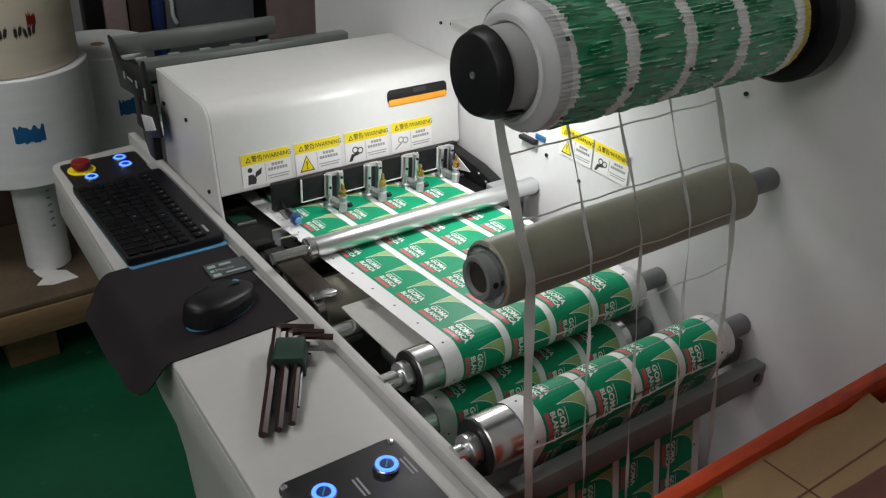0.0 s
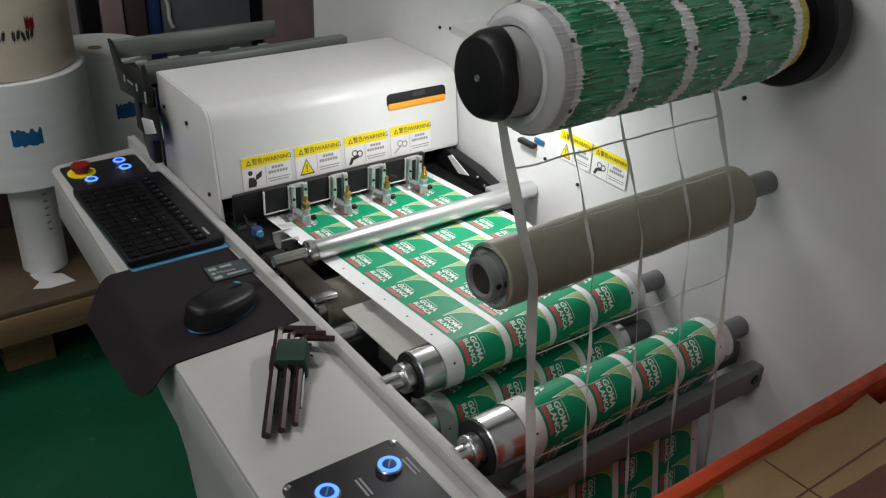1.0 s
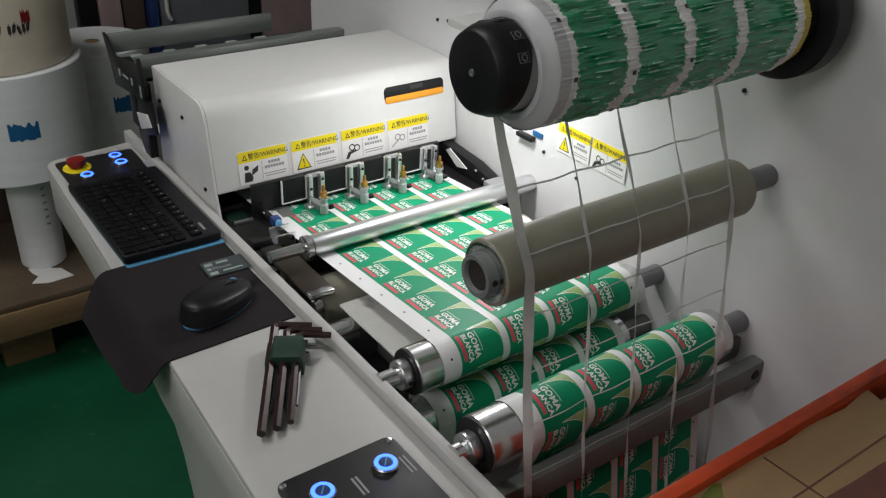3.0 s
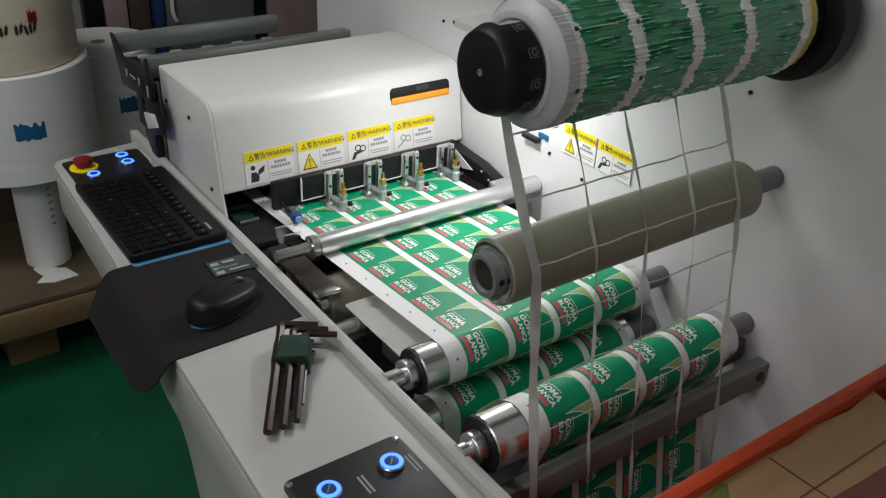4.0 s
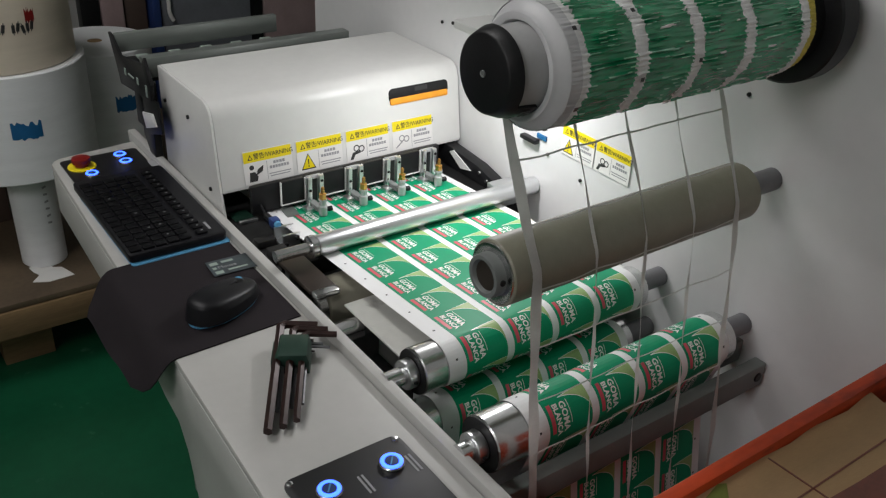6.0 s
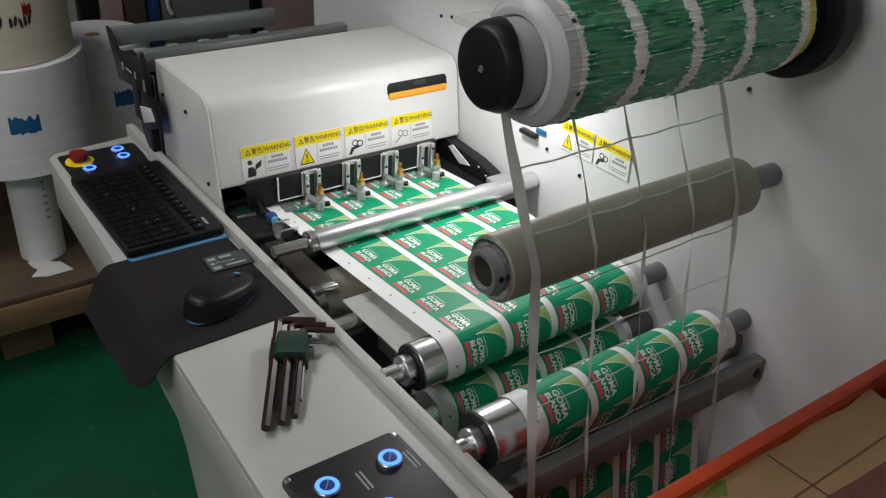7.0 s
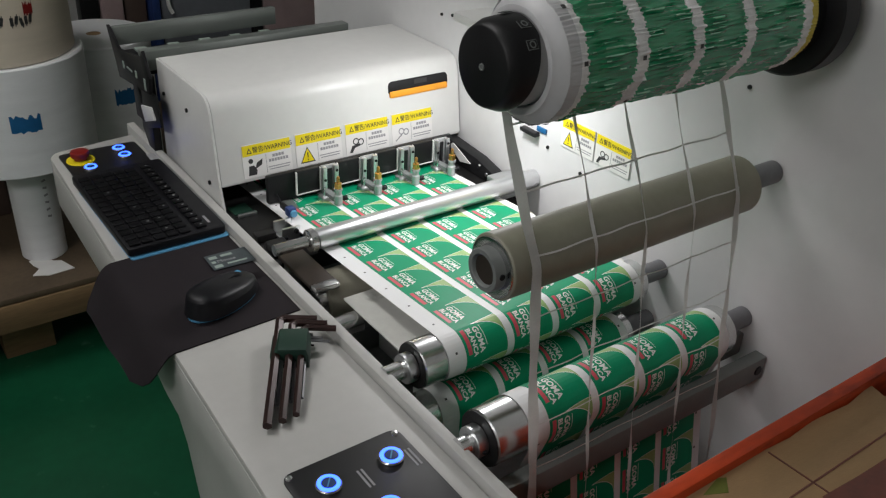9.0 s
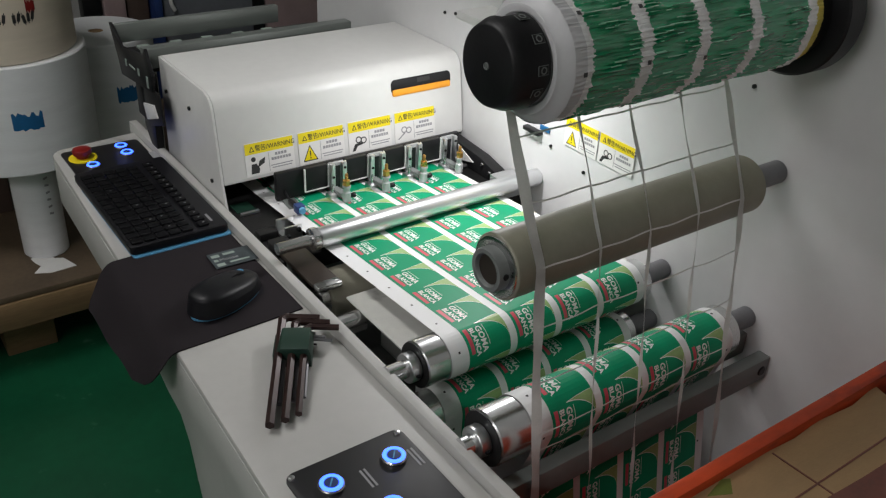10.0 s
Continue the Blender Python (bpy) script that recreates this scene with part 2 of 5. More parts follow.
# ---- the room ----
single("floor", box(-3.2, 2.2, -3.0, 4.2, -0.1, 0.0), M_FLOOR, (0, 0, 0), "glossy scuffed green epoxy workshop floor", "floor", kind="structure")
single("ceiling", box(-3.3, 2.3, -3.1, 4.3, 2.9, 3.0), M_CEIL, (0, 0, 2.9), "plain white workshop ceiling", "ceiling", kind="structure")
single("wall_north", box(-3.3, 2.3, 4.2, 4.3, 0, 2.9), M_WALL, (0, 4.2, 0), "plain off-white workshop wall", "wall", kind="structure")
single("wall_south", box(-3.3, 2.3, -3.1, -3.0, 0, 2.9), M_WALL, (0, -3.0, 0), "plain off-white workshop wall", "wall", kind="structure")
single("wall_west", box(-3.3, -3.2, -3.0, 4.2, 0, 2.9), M_WALL, (-3.2, 0, 0), "plain off-white workshop wall", "wall", kind="structure")
single("wall_east", box(2.2, 2.3, -3.0, 4.2, 0, 2.9), M_WALL, (2.2, 0, 0), "plain off-white workshop wall", "wall", kind="structure")
for cx, cy, sx, sy in ((-2.3, -0.75, 0.3, 1.2), (-0.7, 1.05, 0.3, 1.2)):
    fx = thing("ceiling_light", (cx, cy, 2.9), "long white ceiling tube light, switched on", "lamp", "ceiling tube lights")
    part("frame", box(cx - sx / 2 - 0.02, cx + sx / 2 + 0.02, cy - sy / 2 - 0.02, cy + sy / 2 + 0.02, 2.875, 2.9, 0.004), M_WHITE, fx)
    part("diffuser", box(cx - sx / 2, cx + sx / 2, cy - sy / 2, cy + sy / 2, 2.867, 2.8745, 0.002), G_LAMP, fx)

# ---- the machine's back plate ----
XB = 0.48
plate = thing("machine_back_plate", (XB, 0.3, 0.0), "tall white painted steel side plate of the label machine", "machine frame")
part("panel", box(XB, XB + 0.03, -1.25, 1.20, 0.0, 2.0, 0.003), M_PLATE, plate)
for y, z in ((0.027, 1.268), (0.016, 1.089), (0.667, 1.201), (0.615, 1.208), (0.382, 1.05), (0.300, 1.035), (0.70, 1.195)):
    part("bolt", lathe([(XB - 0.003, 0.0018), (XB - 0.0026, 0.0030), (XB, 0.0030)], "x", (y, z), 10), M_BLACKSTEEL, plate)
part("bolt_wire", rod((XB - 0.003, 0.667, 1.201), (XB - 0.003, 0.615, 1.208), 0.0012, 8), M_BLACKSTEEL, plate, "thin dark wire")
part("latch", box(XB - 0.012, XB, 0.405, 0.445, 1.060, 1.068, 0.002), M_DARK, plate, "small black latch")
part("tag", box(XB - 0.003, XB, 0.388, 0.412, 1.070, 1.079, 0.001), M_BLUETAPE, plate, "small blue plastic tag")


# ---- warning stickers ----
def warning(parent_name, m, icon, w=0.088, h=0.058):
    """A yellow-topped warning sticker in its own plane: x along it, y up, z out."""
    s = thing(parent_name, m.translation, "yellow and white printed warning sticker", "sticker", "warning stickers on the machine")
    o = ORIGIN[s.name]

    def put(name, bm, mt, dz, label=""):
        turned(bm, m @ Matrix.Translation((0, 0, dz)))
        return part(name, bm, mt, s, label)
    put("backing", box(0, w, 0, h, 0, 0.0006), M_STICK, 0)
    put("banner", box(0.001, w - 0.001, h * 0.66, h - 0.001, 0, 0.0004), M_YELLOW, 0.0006)
    k = w / 0.088
    put("writing", lettering("\u8b66\u544a/WARNING", 0.0112 * k, Matrix.Translation((0.0185 * k, h * 0.745, 0)) @ Matrix.Diagonal((0.90, 1, 1, 1))), M_PRINT, 0.0011)
    put("triangle", prism([(0.008 * k, h * 0.73), (0.0175 * k, h * 0.73), (0.01275 * k, h * 0.90)], 0, 0.0002, axis="z"), M_PRINT, 0.0011)
    put("triangle_fill", prism([(0.0102 * k, h * 0.755), (0.0153 * k, h * 0.755), (0.01275 * k, h * 0.85)], 0, 0.0002, axis="z"), M_YELLOW, 0.0014)
    # rows of small print
    for r, (wd, hh) in enumerate(((0.022, 0.0048), (0.036, 0.0048), (0.040, 0.0016), (0.036, 0.0016))):
        yy = h * (0.50 - 0.135 * r) if r < 2 else h * (0.20 - 0.075 * (r - 2))
        n = 4 if r == 0 else (7 if r == 1 else 1)
        cx = 0.064 * k
        for i in range(n):
            a = cx - wd * k / 2 + wd * k * i / n
            put("writing_bar", box(a, a + wd * k / n * (0.8 if n > 1 else 1), yy, yy + hh * k, 0, 0.0002), M_GREYPRINT, 0.0007)
    put("divider", box(0.041 * k, 0.0417 * k, h * 0.06, h * 0.62, 0, 0.0002), M_GREYPRINT, 0.0007)
    if icon == 0:  # a reader with a manual, as a plain pictogram
        b = lathe([(0, 0.0042 * k), (0.0002, 0.0042 * k)], "z", (0.014 * k, h * 0.50), 16)
        b = prism([(0.008 * k, h * 0.07), (0.022 * k, h * 0.07), (0.024 * k, h * 0.2), (0.019 * k, h * 0.36), (0.010 * k, h * 0.36)], 0, 0.0002, axis="z", bm=b)
        b = prism([(0.021 * k, h * 0.24), (0.033 * k, h * 0.34), (0.035 * k, h * 0.52), (0.024 * k, h * 0.42)], 0, 0.0002, axis="z", bm=b)
        put("pictogram", b, M_PRINT, 0.0007)
    elif icon == 1:
        put("pictogram", prism([(0.007 * k, h * 0.08), (0.035 * k, h * 0.08), (0.021 * k, h * 0.58)], 0, 0.0002, axis="z"), M_PRINT, 0.0007)
        put("pictogram_fill", prism([(0.0095 * k, h * 0.115), (0.0325 * k, h * 0.115), (0.021 * k, h * 0.525)], 0, 0.0002, axis="z"), M_YELLOW, 0.001)
        b = prism([(0.0198 * k, h * 0.40), (0.0222 * k, h * 0.40), (0.0216 * k, h * 0.24), (0.0204 * k, h * 0.24)], 0, 0.0002, axis="z")
        put("pictogram_mark", lathe([(0, 0.0013 * k), (0.0002, 0.0013 * k)], "z", (0.021 * k, h * 0.18), 10, bm=b), M_PRINT, 0.0013)
    else:
        b = None
        for cx, cy, r in ((0.020, 0.40, 0.0062), (0.030, 0.36, 0.0062)):
            ring = bmesh.new()
            vs = []
            for i in range(20):
                a = 2 * math.pi * i / 20
                vs.append([ring.verts.new((cx * k + q * k * math.cos(a), h * cy + q * k * math.sin(a), 0.0001)) for q in (r, r * 0.66)])
            for i in range(20):
                j = (i + 1) % 20
                ring.faces.new((vs[i][0], vs[j][0], vs[j][1], vs[i][1]))
            b = join(b, ring)
        if icon == 2:
            b = prism([(0.006 * k, h * 0.06), (0.012 * k, h * 0.06), (0.017 * k, h * 0.2), (0.028 * k, h * 0.24), (0.026 * k, h * 0.31), (0.012 * k, h * 0.28)], 0, 0.0002, axis="z", bm=b)
        else:
            b = prism([(0.006 * k, h * 0.12), (0.008 * k, h * 0.10), (0.022 * k, h * 0.28), (0.020 * k, h * 0.31)], 0, 0.0002, axis="z", bm=b)
        put("pictogram", b, M_PRINT if icon == 2 else M_GREYPRINT, 0.0007)
    return s


# ---- the hood over the cutting head ----
HOOD_F = [(0.6235, 0.992), (0.634, 1.060), (0.641, 1.108), (0.6465, 1.122), (0.656, 1.131), (0.669, 1.135), (0.866, 1.135)]
hood = thing("machine_hood", (0.24, 0.74, 0.95), "white sheet metal hood with rounded front edge over the cutters", "machine hood")
part("cover", prism(HOOD_F + [(0.866, 1.131)] + [(y + 0.0035, z - 0.003) for y, z in HOOD_F[::-1][1:]], 0.0, XB - 0.002, 0.001), M_WHITE, hood)
part("side_panel", prism([(0.606, 0.930), (0.6235, 0.992)] + HOOD_F[1:] + [(0.866, 0.93)], -0.005, -0.0005, 0.0012), M_WHITE, hood)
part("back_panel", box(0.0, XB - 0.003, 0.867, 0.871, 0.93, 1.134, 0.001), M_WHITE, hood)
for y, z in ((0.735, 1.085), (0.66, 0.985), (0.84, 1.08)):
    part("screw", lathe([(-0.0085, 0.002), (-0.008, 0.0035), (-0.005, 0.0035)], "x", (y, z), 12), M_BLACKSTEEL, hood)
part("front_lip", prism([(0.6245, 0.9885), (0.6245, 0.9915), (0.6445, 0.9915), (0.6445, 0.9885)], 0.001, XB - 0.003, 0.0008), M_WHITE, hood)
# recessed yellow-edged handle in the front of the hood
mh = Matrix.Translation((0.325, 0.6385, 1.083)) @ Euler((radians(81), 0, 0)).to_matrix().to_4x4()
part("handle_recess", turned(prism(rounded(0, 0.128, 0, 0.025, 0.008), -0.002, 0.0025, 0.0006, "z"), mh), M_DARK, hood, "dark grip recess")
part("handle_lip", turned(prism(rounded(0.002, 0.126, -0.004, 0.0075, 0.003), 0.0, 0.0045, 0.001, "z"), mh), M_ORANGE, hood, "amber plastic lip")
part("handle_text", turned(box(0.055, 0.082, 0.014, 0.022, 0.0026, 0.003), mh), M_PRINT, hood)
mf = Matrix.Translation((0.0, 0.6238, 0.9945)) @ Euler((radians(81.2), 0, 0)).to_matrix().to_4x4()
for i, sx in enumerate((0.040, 0.136, 0.232, 0.327)):
    warning("warning_sticker", mf @ Matrix.Translation((sx, 0.0, 0.0004)), i, 0.0875, 0.056)
mp_ = Matrix.Translation((XB - 0.0015, 0.352, 1.066)) @ Matrix(((0, 0, -1, 0), (-1, 0, 0, 0), (0, 1, 0, 0), (0, 0, 0, 1)))
warning("warning_sticker", mp_ @ Matrix.Translation((0.0, 0.0, 0)), 1, 0.075, 0.050)
warning("warning_sticker", mp_ @ Matrix.Translation((0.078, 0.0, 0)), 2, 0.075, 0.050)

# ---- the light shelf of rails behind the hood ----
tray = thing("feeder_rail_unit", (0.13, 0.95, 1.0), "grey aluminium rail unit on black end brackets behind the hood", "machine part")
part("back_rail", box(-0.030, 0.292, 1.008, 1.022, 1.121, 1.155, 0.002), M_ANOD, tray)
part("front_rail", box(-0.015, 0.40, 0.905, 0.930, 1.100, 1.136, 0.002), M_ANOD, tray)
part("belt", box(-0.026, 0.36, 0.9305, 1.0075, 1.085, 1.112, 0.001), M_DARK, tray)
for i in range(5):
    part("clip", box(0.0 + i * 0.062, 0.022 + i * 0.062, 0.975, 1.0, 1.1121, 1.1165, 0.001), M_GREENPCB, tray)
part("end_bracket", prism([(1.024, 1.157), (1.012, 1.155), (0.968, 1.128), (0.850, 1.146), (0.838, 1.160), (0.812, 1.120), (0.822, 1.089), (0.983, 1.072), (0.994, 1.10)], -0.037, -0.031, 0.001), M_DARK, tray)
part("hanger", prism([(0.900, 1.078), (0.812, 1.089), (0.800, 1.035), (0.872, 1.010)], -0.0305, -0.026, 0.001), M_DARK, tray)
part("lower_bracket", prism([(0.875, 0.955), (0.875, 1.10), (0.93, 1.10), (0.93, 0.99), (0.90, 0.955)], -0.022, -0.008, 0.001), M_BLACKSTEEL, tray)
for y, z, h in ((0.944, 1.106, 0.006), (0.878, 1.108, 0.006), (0.912, 1.107, 0.0015), (0.835, 1.103, 0.010)):
    part("slot", box(-0.0385, -0.0373, y - (0.014 if h < 0.005 else 0.004), y + (0.014 if h < 0.005 else 0.004), z - h, z + h), M_GREENPCB, tray)
part("end_cover", box(-0.0305, -0.0065, 0.884, 0.93, 1.015, 1.0995, 0.002), M_DARK, tray)
part("cable_cover", prism([(0.886, 1.049), (0.833, 1.062), (0.818, 1.043), (0.873, 1.022)], -0.0345, -0.031, 0.0008), M_WHITE, tray, "small white cover")
part("support", box(0.05, 0.36, 0.93, 1.0, 0.60, 1.104, 0.002), M_GREYBAR, tray)
part("foot", box(0.02, 0.39, 0.91, 1.02, 0.0, 0.5995, 0.004), M_GREYBAR, tray)

# ---- the console desk ----
ZC = 0.95
con = thing("operator_console", (-0.1, 0.2, 0.0), "cream-white painted steel operator console of the machine", "console")


def console_edge(y):
    """The console tapers: its outer edge at each place along it."""
    return -0.220 + 0.037 * y


CORNER = [(console_edge(0.955) + 0.030 * (1 - math.cos(radians(15 * i))), 0.955 + 0.030 * math.sin(radians(15 * i))) for i in range(7)]
part("top", prism([(-0.0245, -0.95), (console_edge(-0.95), -0.95)] + CORNER + [(-0.0245, 1.0)], ZC - 0.012, ZC, 0.003, "z"), M_CONSOLE, con)
part("edge_strip", box(-0.0235, -0.0083, -0.95, 1.03, ZC - 0.05, ZC + 0.012, 0.0025), M_CONSOLE, con)
side = prism([(-0.95, 0.0), (-0.95, ZC - 0.0125), (0.954, ZC - 0.0125), (0.954, 0.858), (0.440, 0.858), (0.415, 0.852), (0.392, 0.846), (0.364, 0.838), (0.312, 0.834), (0.285, 0.805), (0.262, 0.745), (0.20, 0.58), (0.15, 0.0)], 0.0, 0.005, 0.001)
for v in side.verts:
    v.co.x += console_edge(v.co.y)
part("left_side", side, M_CONSOLE, con)
part("under_shelf", box(-0.176, -0.025, 0.39, 0.980, 0.885, 0.895, 0.002), M_CONSOLE, con)
part("lower_body", box(-0.197, -0.02, -0.94, 0.115, 0.0, 0.93, 0.003), M_CONSOLE, con)
part("inner_side", box(-0.022, -0.010, -0.94, 0.60, 0.0, ZC - 0.0505, 0.001), M_GREYBAR, con)
part("end_plate", prism([(x, y) for x, y in CORNER] + [(-0.025, 0.999), (-0.025, 0.995)] + [(x + 0.004, y - 0.004) for x, y in CORNER[::-1]], 0.858, ZC - 0.0125, axis="z"), M_CONSOLE, con)

# start and stop panels with ring buttons
def ring_button(parent, x, y, z, r=0.0115):
    rb = part("button", lathe([(z, r), (z + 0.003, r), (z + 0.0045, r - 0.0012), (z + 0.0045, r * 0.80)], "z", (x, y), 28, cap=True), M_STEEL, parent, "steel push button")
    ring = bmesh.new()
    vs = []
    for i in range(28):
        a = 2 * math.pi * i / 28
        vs.append([ring.verts.new((x + q * math.cos(a), y + q * math.sin(a), z + h)) for q, h in ((r * 0.88, 0.0046), (r * 0.80, 0.0058), (r * 0.60, 0.0058), (r * 0.56, 0.0046))])
    for i in range(28):
        j = (i + 1) % 28
        for k in range(3):
            ring.faces.new((vs[i][k], vs[j][k], vs[j][k + 1], vs[i][k + 1]))
    part("light_ring", ring, G_BLUE, rb, "glowing blue ring")
    part("cap", lathe([(z + 0.0046, r * 0.55), (z + 0.0054, r * 0.53), (z + 0.0056, r * 0.4)], "z", (x, y), 24), M_NAVY, rb)
    part("mark", turned(box(-r * 0.45, r * 0.45, -0.0008, 0.0008, z + 0.0057, z + 0.0061), Matrix.Translation((x, y, 0)) @ pose(0, 0, 0, 0, 0, 50)), M_BLUE, rb)
    return rb


panel = thing("start_button_panel", (-0.12, -0.06, ZC), "black plastic control panel with blue lit ring buttons", "control panel")
part("plate", prism(rounded(-0.197, -0.052, -0.16, 0.024, 0.012), ZC, ZC + 0.004, 0.001, "z"), M_SATIN, panel)
ring_button(panel, -0.083, -0.015, ZC + 0.004, 0.0145)
ring_button(panel, -0.160, -0.015, ZC + 0.004, 0.0145)
ring_button(panel, -0.122, -0.075, ZC + 0.004, 0.0145)
for x, y in ((-0.059, 0.0165), (-0.190, 0.0165)):
    part("screw", lathe([(ZC + 0.004, 0.0042), (ZC + 0.0055, 0.0036), (ZC + 0.006, 0.0015)], "z", (x, y), 14), M_STEEL, panel)
for x in (-0.122, -0.062):
    for i in range(2):
        part("writing_bar", box(x - 0.0035 + 0.005 * i, x - 0.001 + 0.005 * i, -0.04, -0.012, ZC + 0.0041, ZC + 0.0043), M_GREYPRINT, panel)

ep = thing("emergency_stop_panel", (-0.1, 0.9, ZC), "black control panel with red emergency stop and blue lit buttons", "control panel")
part("plate", prism(rounded(-0.172, -0.034, 0.80, 0.958, 0.008), ZC, ZC + 0.004, 0.001, "z"), M_SATIN, ep)
es = part("stop_base", lathe([(ZC + 0.004, 0.0245), (ZC + 0.0055, 0.024), (ZC + 0.006, 0.022)], "z", (-0.143, 0.917), 32), M_YELLOW, ep, "yellow warning ring")
part("stop_button", lathe([(ZC + 0.006, 0.011), (ZC + 0.011, 0.011), (ZC + 0.012, 0.0155), (ZC + 0.018, 0.0168), (ZC + 0.0215, 0.0155), (ZC + 0.023, 0.009)], "z", (-0.143, 0.917), 28), M_RED, es, "red mushroom button")
for x, y in ((-0.071, 0.931), (-0.071, 0.897), (-0.138, 0.873)):
    ring_button(ep, x, y, ZC + 0.004, 0.0125)
part("sticker", box(-0.037, -0.020, 0.852, 0.885, ZC + 0.0042, ZC + 0.005, 0.0002), M_GREYPRINT, ep)

# ---- keyboard, pad, mouse, hex keys ----
kb = thing("keyboard", (-0.105, 0.68, ZC), "compact black wireless keyboard on a pale blue mat edge", "keyboard")
part("base", prism(rounded(-0.183, -0.031, 0.538, 0.828, 0.008), ZC + 0.006, ZC + 0.019, 0.002, "z"), M_MOUSE, kb)
part("blue_edge", prism(rounded(-0.181, -0.028, 0.534, 0.80, 0.006), ZC, ZC + 0.0045, 0.001, "z"), M_BLUE, kb, "pale blue underside edge")
keymesh = mesh_of("key", prism(rounded(-0.0082, 0.0082, -0.0073, 0.0073, 0.002, 2), 0, 0.0035, 0.0008, "z"), M_KEY, None)
keywide = mesh_of("key", prism(rounded(-0.0082, 0.0082, -0.037, 0.037, 0.002, 2), 0, 0.0035, 0.0008, "z"), M_KEY, None)
marks = mesh_of("key_mark", box(-0.0016, 0.0016, -0.0010, 0.0010, 0, 0.0002), M_GREYPRINT, None)
for c in range(6):
    x = -0.170 + c * 0.0192
    row = [(0.552 + i * 0.0176, keymesh) for i in range(15)]
    if c == 5:
        row = []
    for y, me in row:
        k = new("key", me)
        k.parent, k.location = kb, Vector((x + 0.0, y, ZC + 0.0192)) - ORIGIN[kb.name]
        if random.random() < 0.18:
            q = new("key_mark", marks)
            q.parent, q.location = k, (random.uniform(-0.003, 0.003), random.uniform(-0.003, 0.003), 0.0036)
for i in range(14):
    k = new("key", keymesh)
    k.parent, k.location = kb, Vector((-0.066, 0.556 + i * 0.0188, ZC + 0.0192)) - ORIGIN[kb.name]
    q = new("key_mark", marks)
    q.parent, q.location = k, (0.001, 0, 0.0036)
part("logo_bar", box(-0.052, -0.048, 0.560, 0.585, ZC + 0.0191, ZC + 0.0194), M_GREYPRINT, kb)

pad = bmesh.new()
nx, ny = 26, 22
grid = []
for i in range(nx + 1):
    col = []
    u = i / nx
    for j in range(ny + 1):
        v = j / ny
        s = 0.244 * u
        bend = max(0.0, (u - 0.80) / 0.20)
        inset = 0.045 * (1 - math.sqrt(max(0.0, 1 - bend * bend)))
        y = 0.288 + 0.008 * (1 - u) + inset * 1.1 + (0.254 - 1.5 * inset) * v
        if s < 0.181:
            x, z = -0.031 - s, ZC + 0.0022 + 0.0006 * math.sin(7 * v)
        else:
            a = min(1.0, (s - 0.181) / 0.04)
            q = s - 0.181
            x = -0.212 - q * 0.72
            z = ZC + 0.0022 - 0.9 * q * (0.25 + 0.75 * a) + 0.004 * math.sin(9 * v) * a
        col.append(pad.verts.new((x, y, z)))
    grid.append(col)
for i in range(nx):
    for j in range(ny):
        pad.faces.new((grid[i][j], grid[i][j + 1], grid[i + 1][j + 1], grid[i + 1][j]))
bmesh.ops.recalc_face_normals(pad, faces=pad.faces)
bmesh.ops.solidify(pad, geom=pad.faces[:], thickness=0.0018)
mpad = thing("mouse_pad", (-0.11, 0.41, ZC), "black cloth mouse pad drooping over the console edge", "mouse pad")
part("cloth", pad, M_PAD, mpad)
tg = part("label", turned(box(-0.032, 0.032, -0.022, 0.022, 0, 0.0006), pose(-0.058, 0.467, ZC + 0.0034, 0, 0, -2)), M_TAG, mpad, "printed black label")
part("writing_bar", turned(lettering("Mouse", 0.0105, pose(-0.020, -0.004, 0.0007)), pose(-0.058, 0.467, ZC + 0.0034, 0, 0, -2)), M_GREYPRINT, tg)
for i, (x, y, w, h) in enumerate(((-0.028, -0.018, 0.012, 0.008), (-0.028, -0.004, 0.006, 0.006), (-0.028, 0.008, 0.012, 0.008), (-0.008, -0.014, 0.03, 0.004), (-0.01, 0.010, 0.018, 0.006))):
    part("writing_bar", turned(box(x, x + w, y, y + h, 0.0007, 0.0009), pose(-0.058, 0.467, ZC + 0.0034, 0, 0, -2)), M_GREENPCB, tg)

ms = thing("computer_mouse", (-0.112, 0.365, ZC), "black wireless computer mouse with blue base rim", "mouse")
MM = pose(-0.112, 0.365, ZC + 0.0035, 0, 0, 24)


def dome(a, b, h, z0, flat=1.0):
    """A rounded mouse body."""
    bm = bmesh.new()
    n, k = 40, 14
    rings = []
    for r in range(k):
        f = r / k
        ring = []
        for i in range(n):
            t = 2 * math.pi * i / n
            if f < 0.5:
                e, up = 1 - 0.16 * f, f * 1.3
            else:
                g = (f - 0.5) * 2
                e, up = 0.92 * math.cos(g * math.pi / 2) ** 0.7, 0.65 + 0.35 * math.sin(g * math.pi / 2)
            x = a * e * math.copysign(abs(math.cos(t)) ** 0.8, math.cos(t))
            y = b * e * math.copysign(abs(math.sin(t)) ** 0.8, math.sin(t)) * (1 - 0.10 * math.cos(t)) * (1 - 0.07 * math.cos(2 * t) * (f < 0.5))
            z = z0 + h * up * (1 - 0.32 * (x / a))
            ring.append(bm.verts.new((x, y, z)))
        rings.append(ring)
    for p, q in zip(rings, rings[1:]):
        for i in range(n):
            j = (i + 1) % n
            bm.faces.new((p[i], p[j], q[j], q[i]))
    bm.faces.new(rings[-1])
    bm.faces.new(rings[0][::-1])
    return bm


